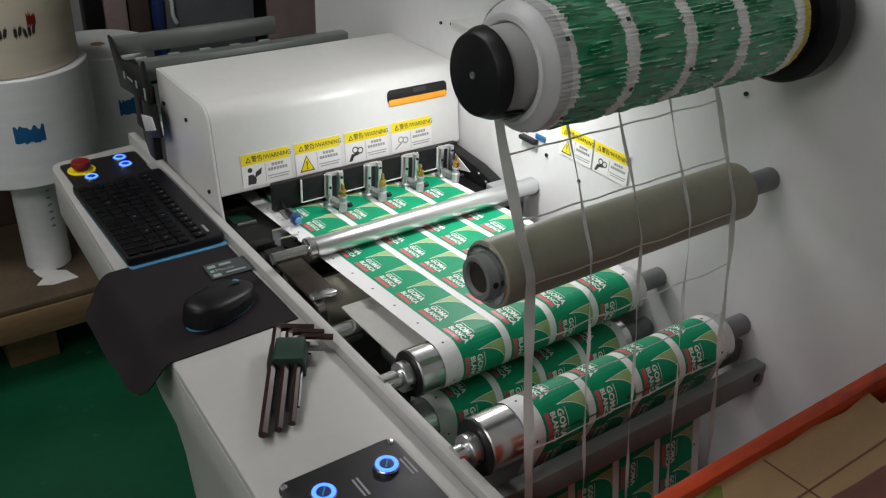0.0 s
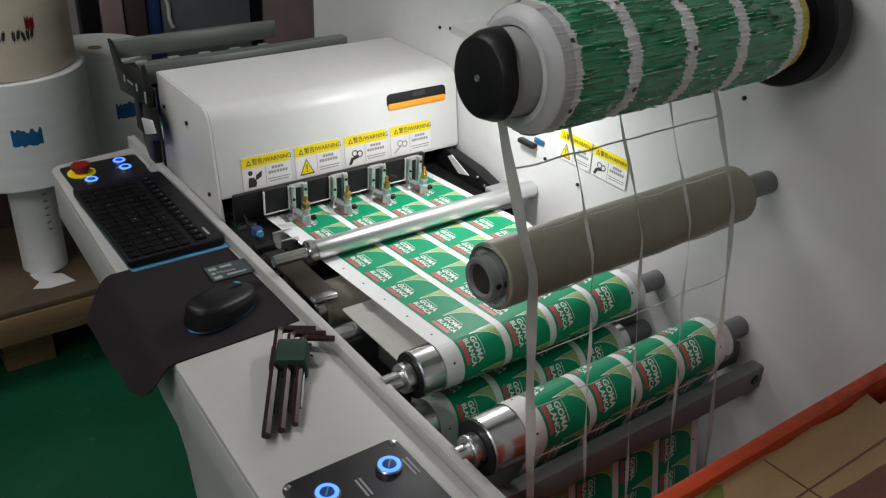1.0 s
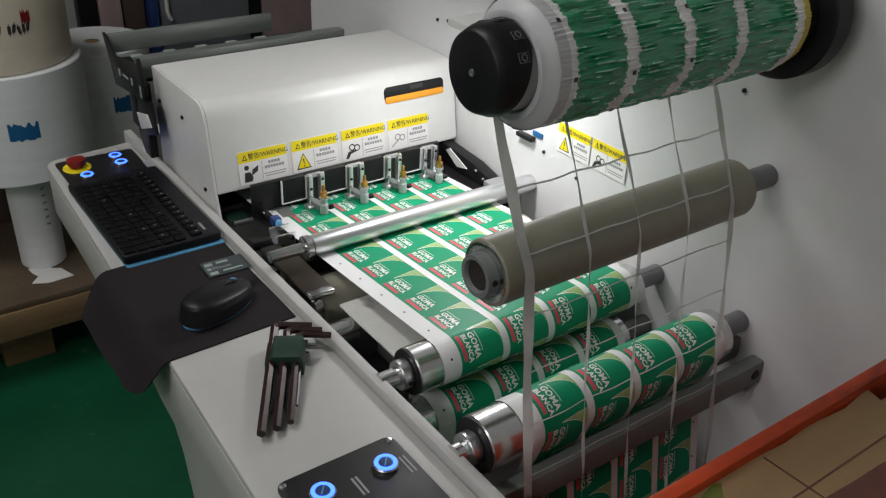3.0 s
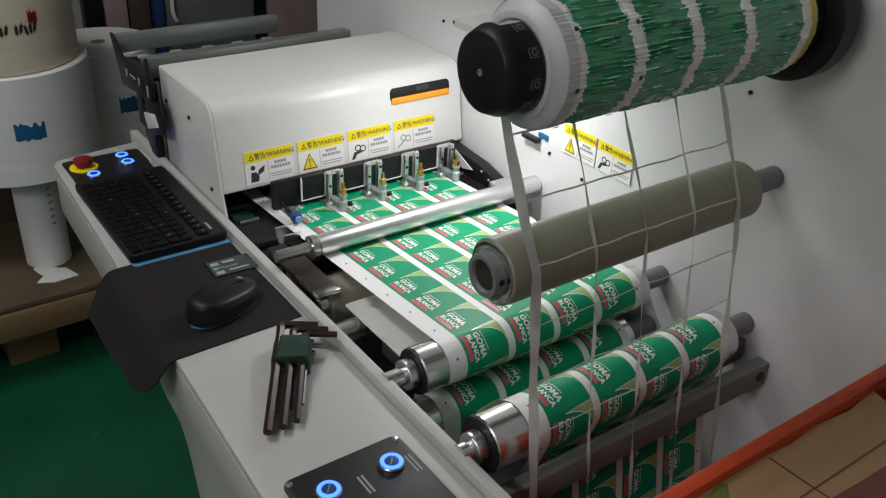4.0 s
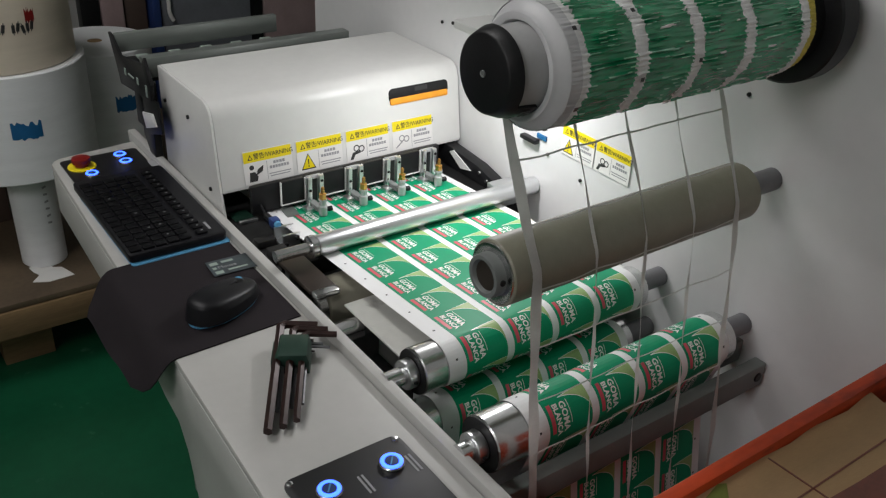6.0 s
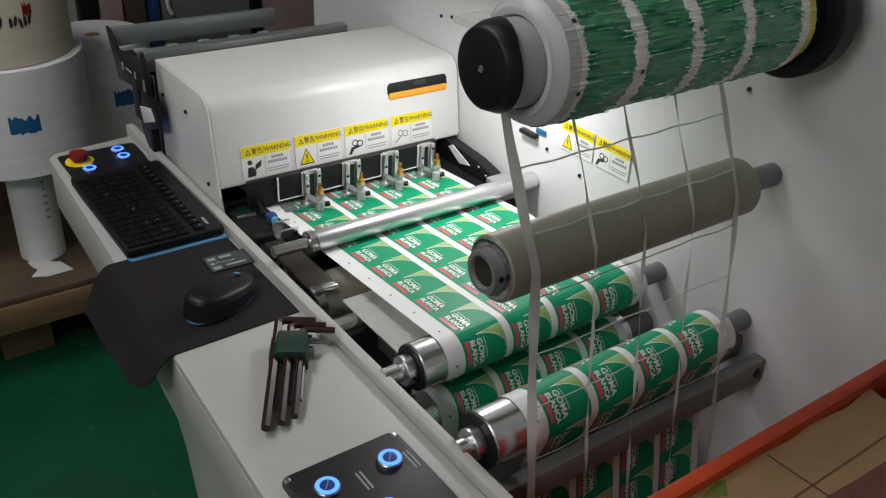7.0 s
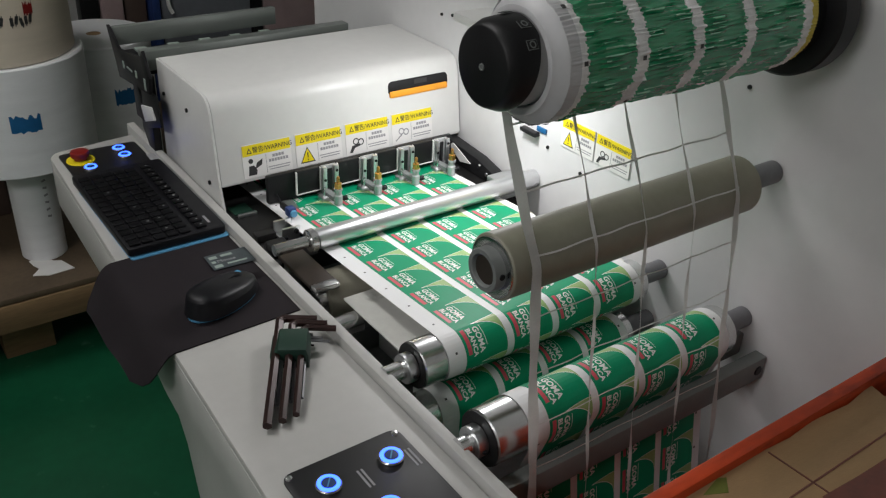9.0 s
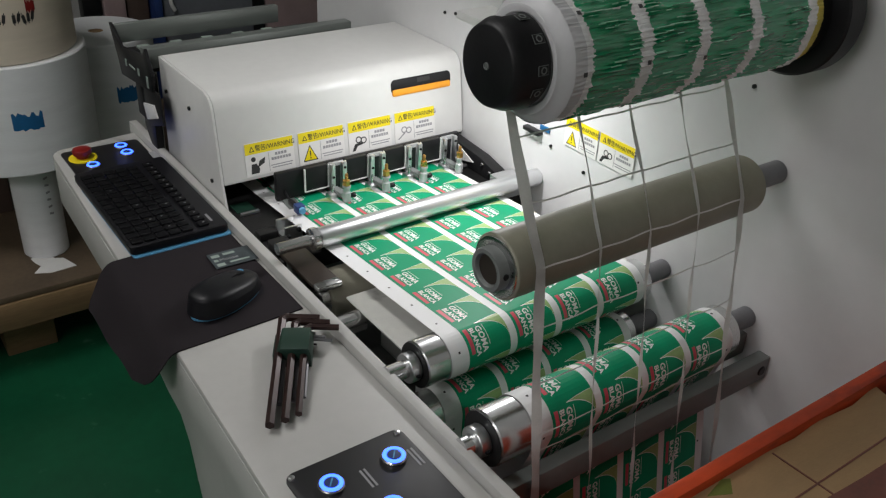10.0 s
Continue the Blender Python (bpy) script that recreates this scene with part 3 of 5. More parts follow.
part("base_rim", turned(prism([(0.0605 * math.cos(2 * math.pi * i / 36), 0.0305 * math.sin(2 * math.pi * i / 36)) for i in range(36)], 0, 0.005, 0.001, "z"), MM), M_BLUE, ms, "pale blue rim")
part("shell", turned(dome(0.061, 0.0310, 0.027, 0.005), MM), M_MOUSE, ms)
part("wheel", turned(lathe([(-0.003, 0.007), (-0.002, 0.009), (0.002, 0.009), (0.003, 0.007)], "y", (0.030, 0.0215), 20), MM), M_DARK, ms, "scroll wheel")
part("blue_button", turned(lathe([(0.0205, 0.006), (0.0240, 0.005)], "z", (0.040, 0.009), 16), MM), M_BLUE, ms, "blue button")
part("seam", turned(box(0.008, 0.034, -0.0006, 0.0006, 0.024, 0.0300), MM), M_DARK, ms)

hx = thing("hex_key_set", (-0.12, 0.19, ZC), "burgundy hex keys in a dark green holder", "hex key set")

HM = pose(-0.092, 0.203, ZC, 0, 0, -31) @ Matrix.Scale(0.90, 4)


def hexbar(pts, r):
    bm = None
    for a, c in zip(pts, pts[1:]):
        bm = rod(a, c, r, 6, bm)
        if c is not pts[-1]:
            s = bmesh.new()
            bmesh.ops.create_icosphere(s, subdivisions=2, radius=r * 1.02)
            bmesh.ops.translate(s, verts=s.verts, vec=c)
            bm = join(bm, s)
    return bm


part("holder", turned(prism([(-0.027, 0.002), (-0.027, 0.022), (-0.016, 0.034), (0.022, 0.034), (0.026, 0.022), (0.026, 0.002)], -0.022, 0.030, 0.003, "y"), HM), M_HEXCLIP, hx, "dark green plastic holder")
# place across the holder, height, radius, reach, top, arm; the three large keys lie on top
for x, z, r, ln, top, arm, steel in ((-0.019, 0.026, 0.0064, 0.150, 0.060, 0.052, 0), (-0.001, 0.025, 0.0057, 0.140, 0.050, 0.049, 0), (0.015, 0.024, 0.0050, 0.128, 0.040, 0.046, 0),
                                     (-0.012, 0.015, 0.0038, 0.104, 0.036, 0.040, 1), (0.006, 0.014, 0.0029, 0.098, 0.030, 0.036, 1), (0.020, 0.013, 0.0024, 0.09, 0.024, 0.032, 1),
                                     (-0.023, 0.008, 0.0022, 0.118, 0.028, 0.026, 0), (-0.006, 0.007, 0.0019, 0.108, 0.026, 0.022, 0), (0.012, 0.006, 0.0016, 0.098, 0.024, 0.018, 0)):
    part("hex_key", turned(hexbar([(x, -ln, max(r, z * 0.45)), (x, top - 0.006, z + 0.003), (x + 0.006, top, z + 0.003), (x + arm, top + 0.002, z)], r), HM), M_SHAFT if steel else M_BROWN, hx)

# ---- rollers and bars between console and plate ----
def roller(name, y, z, r, x0, x1, label, mat_face, shaft_r=0.0120, shaft0=-0.0145, collar=True):
    t = thing(name, ((x0 + x1) / 2, y, z), label, "roller", "rollers of the machine")
    part("sleeve", lathe([(x0, r - 0.006), (x0, r - 0.002), (x0 + 0.002, r), (x1 - 0.002, r), (x1, r - 0.002), (x1, r - 0.006)], "x", (y, z), 56), mat_face, t)
    part("bearing_rim", lathe([(x0 - 0.0015, r - 0.004), (x0 - 0.0015, r - 0.001), (x0 - 0.0005, r - 0.001), (x0 - 0.0005, r - 0.004)], "x", (y, z), 40), M_BLACKSTEEL, t)
    if collar:
        part("collar", lathe([(x0 - 0.016, 0.012), (x0 - 0.016, 0.0185), (x0 - 0.015, 0.0195), (x0 - 0.003, 0.0195), (x0 - 0.002, 0.0185)], "x", (y, z), 32), M_ALU, t, "clamping collar")
        part("set_screw", lathe([(z - 0.002 + 0.0, 0.003), (z + 0.001, 0.003)], "z", (x0 - 0.009, y - 0.0195), 10), M_DARK, t)
    part("shaft", lathe([(shaft0, shaft_r), (x0 - 0.0155, shaft_r)], "x", (y, z), 24), M_STEEL, t)
    part("rear_shaft", lathe([(x1 - 0.001, 0.0148), (XB - 0.001, 0.0148)], "x", (y, z), 28), M_SHAFT, t, "grey rear shaft")
    return t


R1 = (0.109, 0.954)
R2 = (-0.045, 0.957)
RR, RR2 = 0.031, 0.0342
roller("web_roller", *R1, RR, 0.028, 0.422, "polished steel web roller wrapped by labels", M_STEEL)
roller("web_roller", *R2, RR2, 0.016, 0.422, "larger polished steel web roller wrapped by labels", M_STEEL)
R3 = (0.115, 0.860)
roller("web_roller", *R3, RR, 0.028, 0.418, "polished steel web roller wrapped by labels, below the others", M_STEEL)
bar = thing("press_bar", (0.24, 0.406, 0.984), "bright aluminium press bar lying over the label web", "bar")
part("sleeve", lathe([(0.052, 0.012), (0.053, 0.0155), (XB - 0.004, 0.0155), (XB - 0.002, 0.0145)], "x", (0.406, 0.984), 48), M_ALU, bar)
part("end_ring", lathe([(0.040, 0.0155), (0.041, 0.0175), (0.050, 0.0175), (0.0515, 0.0155)], "x", (0.406, 0.984), 40), M_STEEL, bar, "polished end ring")
part("shaft", lathe([(-0.0145, 0.0088), (0.0395, 0.0088)], "x", (0.406, 0.984), 24), M_STEEL, bar)

# grey rubber guide roller for the waste web
GY, GZ, GR = -0.034, 1.174, 0.0360
gr = thing("guide_roller", (0.24, GY, GZ), "cantilevered olive-grey rubber guide roller", "roller", "rollers of the machine")
part("sleeve", lathe([(0.022, 0.0320), (0.022, 0.0350), (0.0232, GR), (0.4068, GR), (0.408, 0.0350), (0.408, 0.02)], "x", (GY, GZ), 72), M_RUBBER, gr)
part("bearing_rim", lathe([(0.0205, 0.0240), (0.0190, 0.0275), (0.0195, 0.0325), (0.0220, 0.0330)], "x", (GY, GZ), 48), M_STEEL, gr)
hub = lathe([(0.022, 0.0235), (0.010, 0.0235), (0.008, 0.0225), (0.008, 0.0180), (0.010, 0.0165), (0.014, 0.0160)], "x", (GY, GZ), 48, cap=False)
part("hub_collar", hub, M_GREYBAR, gr, "dark grey clamping collar")
part("hub_bore", lathe([(0.0120, 0.0120), (0.0122, 0.0158), (0.018, 0.0158)], "x", (GY, GZ), 32), M_BROWNPLATE, gr)
part("set_screw", lathe([(GY - 0.0242, 0.0034), (GY - 0.0225, 0.0034)], "y", (0.015, GZ + 0.002), 12), M_DARK, gr)
part("shaft", lathe([(0.4075, 0.0150), (XB - 0.001, 0.0150)], "x", (GY, GZ), 28), M_SHAFT, gr)

# flat bar below the second roller, with its stub bracket
fb = thing("flat_bar", (0.24, -0.085, 0.89), "grey painted flat bar across the machine front", "bar")
part("bar", box(-0.003, XB - 0.002, -0.097, -0.077, 0.884, 0.921, 0.003), M_GREYBAR, fb)
part("stub", box(0.435, XB - 0.002, -0.055, -0.020, 0.90, 0.935, 0.003), M_GREYBAR, fb)
part("bolt", lathe([(-0.099, 0.006), (-0.0975, 0.0075), (-0.097, 0.0075)], "y", (0.462, 0.903), 16), M_DARK, fb, "black bolt")

# lower rollers and tables inside
lr = thing("lower_roller", (0.24, 0.366, 0.909), "dark olive rubber roller with steel end below the web", "roller", "rollers of the machine")
part("sleeve", lathe([(0.034, 0.030), (0.035, 0.037), (0.036, 0.038), (0.440, 0.038), (0.441, 0.030)], "x", (0.366, 0.909), 56), M_LOWROLL, lr)
part("end_ring", lathe([(0.020, 0.020), (0.021, 0.0335), (0.0335, 0.0335)], "x", (0.366, 0.909), 48), M_STEEL, lr, "polished steel end")
part("shaft", lathe([(-0.0085, 0.013), (0.0118, 0.013)], "x", (0.366, 0.909), 24), M_STEEL, lr)
part("rear_shaft", lathe([(0.4412, 0.013), (XB - 0.001, 0.013)], "x", (0.366, 0.909), 24), M_SHAFT, lr)
ls = thing("steel_shaft", (0.2, 0.262, 0.91), "polished steel shaft below the web", "shaft")
part("rod", lathe([(-0.0085, 0.017), (0.050, 0.017), (0.052, 0.012)], "x", (0.278, 0.914), 32), M_STEEL, ls)
part("inner_rod", lathe([(0.0522, 0.012), (XB - 0.002, 0.012)], "x", (0.278, 0.914), 24), M_GREYBAR, ls)
wt = thing("web_table", (0.26, 0.22, 0.90), "grey painted steel table plate under the web", "machine part")
part("plate", box(0.045, XB - 0.004, 0.146, 0.312, 0.9315, 0.936, 0.002), M_TABLE, wt)
part("front_lip", box(0.045, XB - 0.004, 0.161, 0.165, 0.90, 0.931, 0.001), M_GREYBAR, wt)
belt = thing("side_guard", (0.03, 0.395, 0.93), "dark brown guard strip with a steel end", "machine part")
part("strip", box(0.006, 0.046, 0.338, 0.440, 0.9485, 0.955, 0.001), M_BROWNPLATE, belt)
part("end_block", box(0.006, 0.046, 0.322, 0.3375, 0.9475, 0.957, 0.003), M_STEEL, belt, "bright steel end")
part("post", box(0.010, 0.042, 0.412, 0.428, 0.3205, 0.948, 0.001), M_GREYBAR, belt)
bed = thing("cutting_bed", (0.24, 0.6, 0.95), "black cutting bed under the knives", "machine part")
part("slab", box(0.004, XB - 0.004, 0.43, 0.86, 0.915, 0.944, 0.003), M_BLACKSTEEL, bed)
part("side_block", box(0.004, 0.034, 0.445, 0.478, 0.9445, 0.960, 0.002), M_BLACKSTEEL, bed, "aluminium bearing block")
part("side_block", box(0.425, XB - 0.004, 0.425, 0.470, 0.9445, 0.975, 0.002), M_ALU, bed, "aluminium bearing block")
part("knob", lathe([(0.438, 0.004), (0.4445, 0.005)], "y", (0.020, 0.953), 14), M_DARK, bed)
part("knob", lathe([(0.418, 0.004), (0.4245, 0.005)], "y", (0.445, 0.962), 14), M_DARK, bed)
part("side_panel", turned(box(-0.016, 0.016, -0.02, 0.012, 0, 0.002), pose(0.026, 0.622, 0.9445)), M_HEXCLIP, bed, "small green printed tag")
part("back_wall", box(0.004, XB - 0.004, 0.80, 0.81, 0.9445, 1.128, 0.001), M_DARK, bed)
part("end_block", prism([(0.480, 0.9445), (0.480, 0.966), (0.530, 0.978), (0.622, 0.985), (0.66, 0.985), (0.66, 0.9445)], 0.448, 0.472, 0.002), M_DARK, bed, "black end block")
part("end_sheet", prism([(0.545, 0.962), (0.600, 0.983), (0.612, 0.976), (0.575, 0.955)], 0.4455, 0.4475), M_WHITE, bed, "bright bent sheet")
for y, z in ((0.498, 0.960), (0.520, 0.968)):
    part("bolt", lathe([(0.4445, 0.003), (0.4478, 0.0036)], "x", (y, z), 12), M_STEEL, bed)
part("edge_guide", turned(box(-0.011, 0.011, -0.075, 0.062, 0, 0.0016), pose(0.100, 0.628, 0.9555, 0, 0, -7)), M_ANOD, bed, "grey sheet web guide")
part("guide_post", box(0.086, 0.098, 0.660, 0.672, 0.9445, 0.9552), M_BLACKSTEEL, bed)
part("cross_rail", box(0.002, 0.034, 0.500, 0.520, 0.9445, 0.957, 0.002), M_BLACKSTEEL, bed)
part("bracket", prism([(0.482, 0.9445), (0.482, 0.968), (0.486, 0.968), (0.486, 0.949), (0.512, 0.949), (0.512, 0.968), (0.516, 0.968), (0.516, 0.9445)], 0.036, 0.066, 0.001), M_ALU, bed, "bent aluminium bracket")
part("bracket_screw", lathe([(0.4785, 0.0035), (0.4818, 0.0042)], "y", (0.059, 0.961), 12), M_DARK, bed)
part("bracket_screw", lathe([(0.4785, 0.0028), (0.4818, 0.0034)], "y", (0.041, 0.953), 12), M_DARK, bed)
part("ledge", box(0.012, 0.044, 0.590, 0.596, 0.9445, 0.950, 0.001), M_ALU, bed)
under = thing("support_frame", (0.24, 0.2, 0.0), "dark grey machine base below the rollers", "machine frame")
part("floor_pan", box(0.0, XB - 0.004, -0.55, 0.905, 0.30, 0.32, 0.003), M_GREYBAR, under)
part("rear_panel", box(0.0, XB - 0.004, 0.895, 0.905, 0.3205, 0.93, 0.002), M_GREYBAR, under)
part("plinth", box(0.0, XB - 0.004, -0.50, 0.85, 0.0, 0.2995, 0.004), M_GREYBAR, under)

# ---- LED work lamp on the plate, above the cutting bed ----
wl = thing("work_lamp", (0.42, 0.405, 1.27), "slim white LED work lamp on the side plate", "lamp")
part("housing", turned(box(-0.028, 0.040, -0.045, 0.045, 0.004, 0.018, 0.003), pose(0.345, 0.405, 1.262)), M_WHITE, wl)
part("arm", box(0.3855, XB - 0.0005, 0.395, 0.415, 1.268, 1.278, 0.002), M_WHITE, wl)

# ---- crate with a carton, in front ----
cr = thing("orange_crate", (0.6, -0.5, 0.0), "scuffed orange-red painted wooden crate", "crate")
CY, CZ = -0.264, 1.051
part("rear_board", box(-0.05, 1.0, CY - 0.016, CY, 0.0, CZ, 0.003), M_WOODRED, cr)
part("left_board", box(-0.05, -0.028, -0.80, CY - 0.0165, 0.0, CZ, 0.003), M_WOODRED, cr)
part("front_board", box(-0.0275, 1.0, -0.80, -0.778, 0.0, CZ, 0.003), M_WOODRED, cr)
part("right_board", box(0.978, 1.0, -0.7775, CY - 0.0165, 0.0, CZ, 0.003), M_WOODRED, cr)
part("bottom", box(-0.0275, 0.9775, -0.7775, CY - 0.0165, 0.05, 0.07, 0.002), M_WOODRED, cr)
ct = thing("cardboard_carton", (0.4, -0.5, 0.07), "brown cardboard carton with taped seams in the crate", "carton")
part("body", box(0.0, 0.95, -0.77, CY - 0.030, 0.0705, CZ - 0.020, 0.004), M_CARD, ct)
CTZ = 1.0355
rear = [(0.075, -0.277), (0.118, -0.276), (0.154, -0.277), (0.19, -0.28), (0.222, -0.282), (0.265, -0.279), (0.321, -0.284), (0.374, -0.278), (0.368, -0.298)]
part("top_sheet", prism(rear + [(0.945, -0.30), (0.945, -0.76), (0.01, -0.76), (0.01, rear[0][1])], CTZ, CTZ + 0.004, 0.0008, "z"), M_CARD, ct, "uneven torn top sheet")
for a, b in (((0.184, -0.284), (0.187, -0.368)), ((0.149, -0.334), (0.342, -0.333))):
    d = Vector((b[0] - a[0], b[1] - a[1]))
    sl = box(0, d.length, -0.0009, 0.0009, 0, 0.0006)
    part("crease", turned(sl, Matrix.Translation((a[0], a[1], CTZ + 0.0041)) @ Matrix.Rotation(math.atan2(d.y, d.x), 4, "Z")), M_TAPE, ct, "dark seam line")
part("printed_mark", prism([(0.083, -0.287), (0.112, -0.28), (0.12, -0.284), (0.106, -0.298)], CTZ + 0.0041, CTZ + 0.0045, axis="z"), M_LIMEPRINT, ct, "green printed arrow mark")
part("red_patch", prism([(0.177, -0.35), (0.231, -0.353), (0.274, -0.354)] + [(0.90, -0.42), (0.90, -0.70), (0.05, -0.70)], CTZ + 0.0041, CTZ + 0.0050, axis="z"), M_TAPE, ct, "dark red film over the carton")

# ---- paper rolls on the pallet behind ----
PZ = 0.27
pal = thing("wooden_pallet", (-0.3, 2.2, 0.0), "worn wooden pallet under the paper rolls", "pallet")
part("deck", box(-0.95, 0.75, 1.66, 2.9, PZ - 0.02, PZ, 0.004), M_BOARD, pal)
part("front_beam", box(-0.95, 0.75, 1.655, 1.70, PZ - 0.105, PZ - 0.0205, 0.005), M_WOOD, pal)
for x in (-0.9, -0.25, 0.45):
    part("skid", box(x, x + 0.14, 1.78, 2.88, 0.0, PZ - 0.0205, 0.004), M_WOOD, pal)


def paper_roll(x, y, z0, z1, r, m, label, hole=0.04):
    t = thing("paper_roll", (x, y, z0), label, "paper roll", "stacked paper rolls")
    part("paper", lathe([(z0, hole), (z0, r - 0.004), (z0 + 0.004, r), (z1 - 0.004, r), (z1, r - 0.004), (z1, hole)], "z", (x, y), 80, cap=False), m, t)
    part("core", lathe([(z0 + 0.001, hole - 0.006), (z0 + 0.001, hole - 0.0002), (z1 - 0.001, hole - 0.0002), (z1 - 0.001, hole - 0.006)], "z", (x, y), 32), M_CARD, t)
    return t


def strip_on(parent, name, x, y, r, a0, a1, z0, z1, m, label="", lift=0.0006):
    """A patch of tape on an upright roll."""
    b = bmesh.new()
    n = 14
    vs = []
    for i in range(n + 1):
        a = radians(a0 + (a1 - a0) * i / n)
        j0, j1 = random.uniform(-0.004, 0.004), random.uniform(-0.012, 0.004)
        vs.append([b.verts.new((x + (r + lift) * math.cos(a), y + (r + lift) * math.sin(a), z)) for z in (z0 + j0, z1 + j1)])
    for p, q in zip(vs, vs[1:]):
        b.faces.new((p[0], q[0], q[1], p[1]))
    return part(name, b, m, parent, label)


AX, AY = -0.075, 1.92
ra_ = paper_roll(AX, AY - 0.05, PZ, 0.575, 0.062, M_ROLLPAPER, "narrow white paper roll standing on the pallet", 0.03)
rb_ = paper_roll(AX, AY, 0.576, 0.872, 0.205, M_ROLLPAPER, "large white paper roll with blue tape")
strip_on(rb_, "tape", AX, AY, 0.205, -103, -82, 0.705, 0.75, M_BLUETAPE, "torn blue tape")
rc_ = paper_roll(AX - 0.01, AY, 0.873, 1.14, 0.195, M_BEIGE, "cream paper roll on top of the stack")
strip_on(rc_, "red_mark", AX - 0.01, AY, 0.195, -76, -69, 1.000, 1.034, M_RED, "red tape mark")
for i in range(9):
    a = radians(-99 + i * 3.4)
    if i in (3,):
        continue
    b = box(-0.004, 0.004, -0.0003, 0.0003, -0.011, 0.009)
    b = box(-0.001, 0.001, -0.0004, 0.0004, -0.016, 0.014, bm=b)
    turned(b, Matrix.Translation((AX - 0.01 + 0.1955 * math.cos(a), AY + 0.1955 * math.sin(a), 0.985 + 0.003 * (i % 3))) @ pose(0, 0, 0, 0, 12 * ((i % 3) - 1), math.degrees(a) + 90))
    part("writing_bar", b, M_PRINT, rc_)
for i in range(6):
    a = radians(-70)
    b = box(-0.006, 0.006, -0.0003, 0.0003, -0.003, 0.003)
    turned(b, Matrix.Translation((AX + 0.0625 * math.cos(a), AY - 0.05 + 0.0625 * math.sin(a), 0.52 - 0.022 * i)) @ pose(0, 0, 0, 0, 25 * ((i % 2) - 0.5), -70 + 90))
    part("writing_bar", b, M_GREYPRINT, ra_)
rd_ = paper_roll(0.235, 2.18, PZ, 0.80, 0.165, M_ROLLPAPER, "tall white paper roll with blue tape on the pallet", 0.022)
strip_on(rd_, "tape", 0.235, 2.18, 0.165, -92, -70, 0.62, 0.67, M_BLUETAPE, "torn blue tape")
bx = thing("carton", (-0.28, 2.25, PZ), "dark brown carton with a white label on the pallet", "carton")
part("body", box(-0.50, -0.10, 2.16, 2.50, PZ, 0.56, 0.006), M_DKBROWN, bx)
part("label", box(-0.30, -0.16, 2.1585, 2.1598, 0.36, 0.40), M_GREYPRINT, bx, "printed white label")
pts = [(-0.13, 1.83), (-0.09, 1.85), (-0.07, 1.80), (-0.05, 1.79), (-0.03, 1.73), (-0.10, 1.725), (-0.14, 1.745), (-0.115, 1.775), (-0.125, 1.80)]
single("paper_scrap", prism(pts, PZ + 0.001, PZ + 0.003, axis="z"), M_STICK, (-0.09, 1.78, PZ), "torn scrap of white paper on the pallet", "paper scrap")

# boxes and drums further back
def plain_crate(name, x0, x1, y0, y1, z0, z1, m, label, cat, rim=True):
    t = thing(name, ((x0 + x1) / 2, (y0 + y1) / 2, z0), label, cat)
    part("body", box(x0, x1, y0, y1, z0, z1 - 0.03, 0.01), m, t)
    if rim:
        part("rim", box(x0 - 0.012, x1 + 0.012, y0 - 0.012, y1 + 0.012, z1 - 0.0295, z1, 0.006), m, t)
    return t


plain_crate("storage_box", 0.462, 0.55, 2.90, 3.2, 0.0, 1.25, M_MAUVE, "tall mauve cardboard box", "box", False)
plain_crate("storage_box", 0.556, 0.645, 2.92, 3.2, 0.0, 0.90, M_DKBROWN, "dark brown cardboard box", "box", False)
plain_crate("plastic_bin", 0.652, 0.688, 2.88, 3.1, 0.0, 1.2, M_NAVY, "narrow dark blue plastic bin", "bin", False)
plain_crate("storage_box", 0.694, 1.08, 2.90, 3.3, 0.0, 1.15, M_SLATE, "slate grey storage box", "box", False)
plain_crate("storage_box", 1.138, 1.60, 2.90, 3.3, 0.0, 1.3, M_MAUVE, "wide mauve cardboard box", "box", False)
for px0, px1 in ((0.386, 0.456), (1.086, 1.132)):
    post = thing("steel_post", ((px0 + px1) / 2, 2.93, 0.0), "black steel rack post", "post", "rack posts")
    part("post", box(px0, px1, 2.90, 2.96, 0.0125, 2.0, 0.004), M_DARK, post)
    part("foot", box(px0 - 0.001, px1 + 0.001, 2.88, 2.98, 0.0, 0.012, 0.002), M_DARK, post)
strap = thing("white_strap", (0.70, 2.87, 0.6), "white plastic strap hanging on the grey box", "strap")
sb = None
for a in range(10):
    t0, t1 = a / 10, (a + 1) / 10
    q = lambda t: (0.665 + 0.09 * t + 0.02 * math.sin(5 * t), 2.885, 0.80 - 0.17 * t)
    sb = rod(q(t0), q(t1), 0.008, 8, sb)
part("strap", sb, M_STICK, strap)

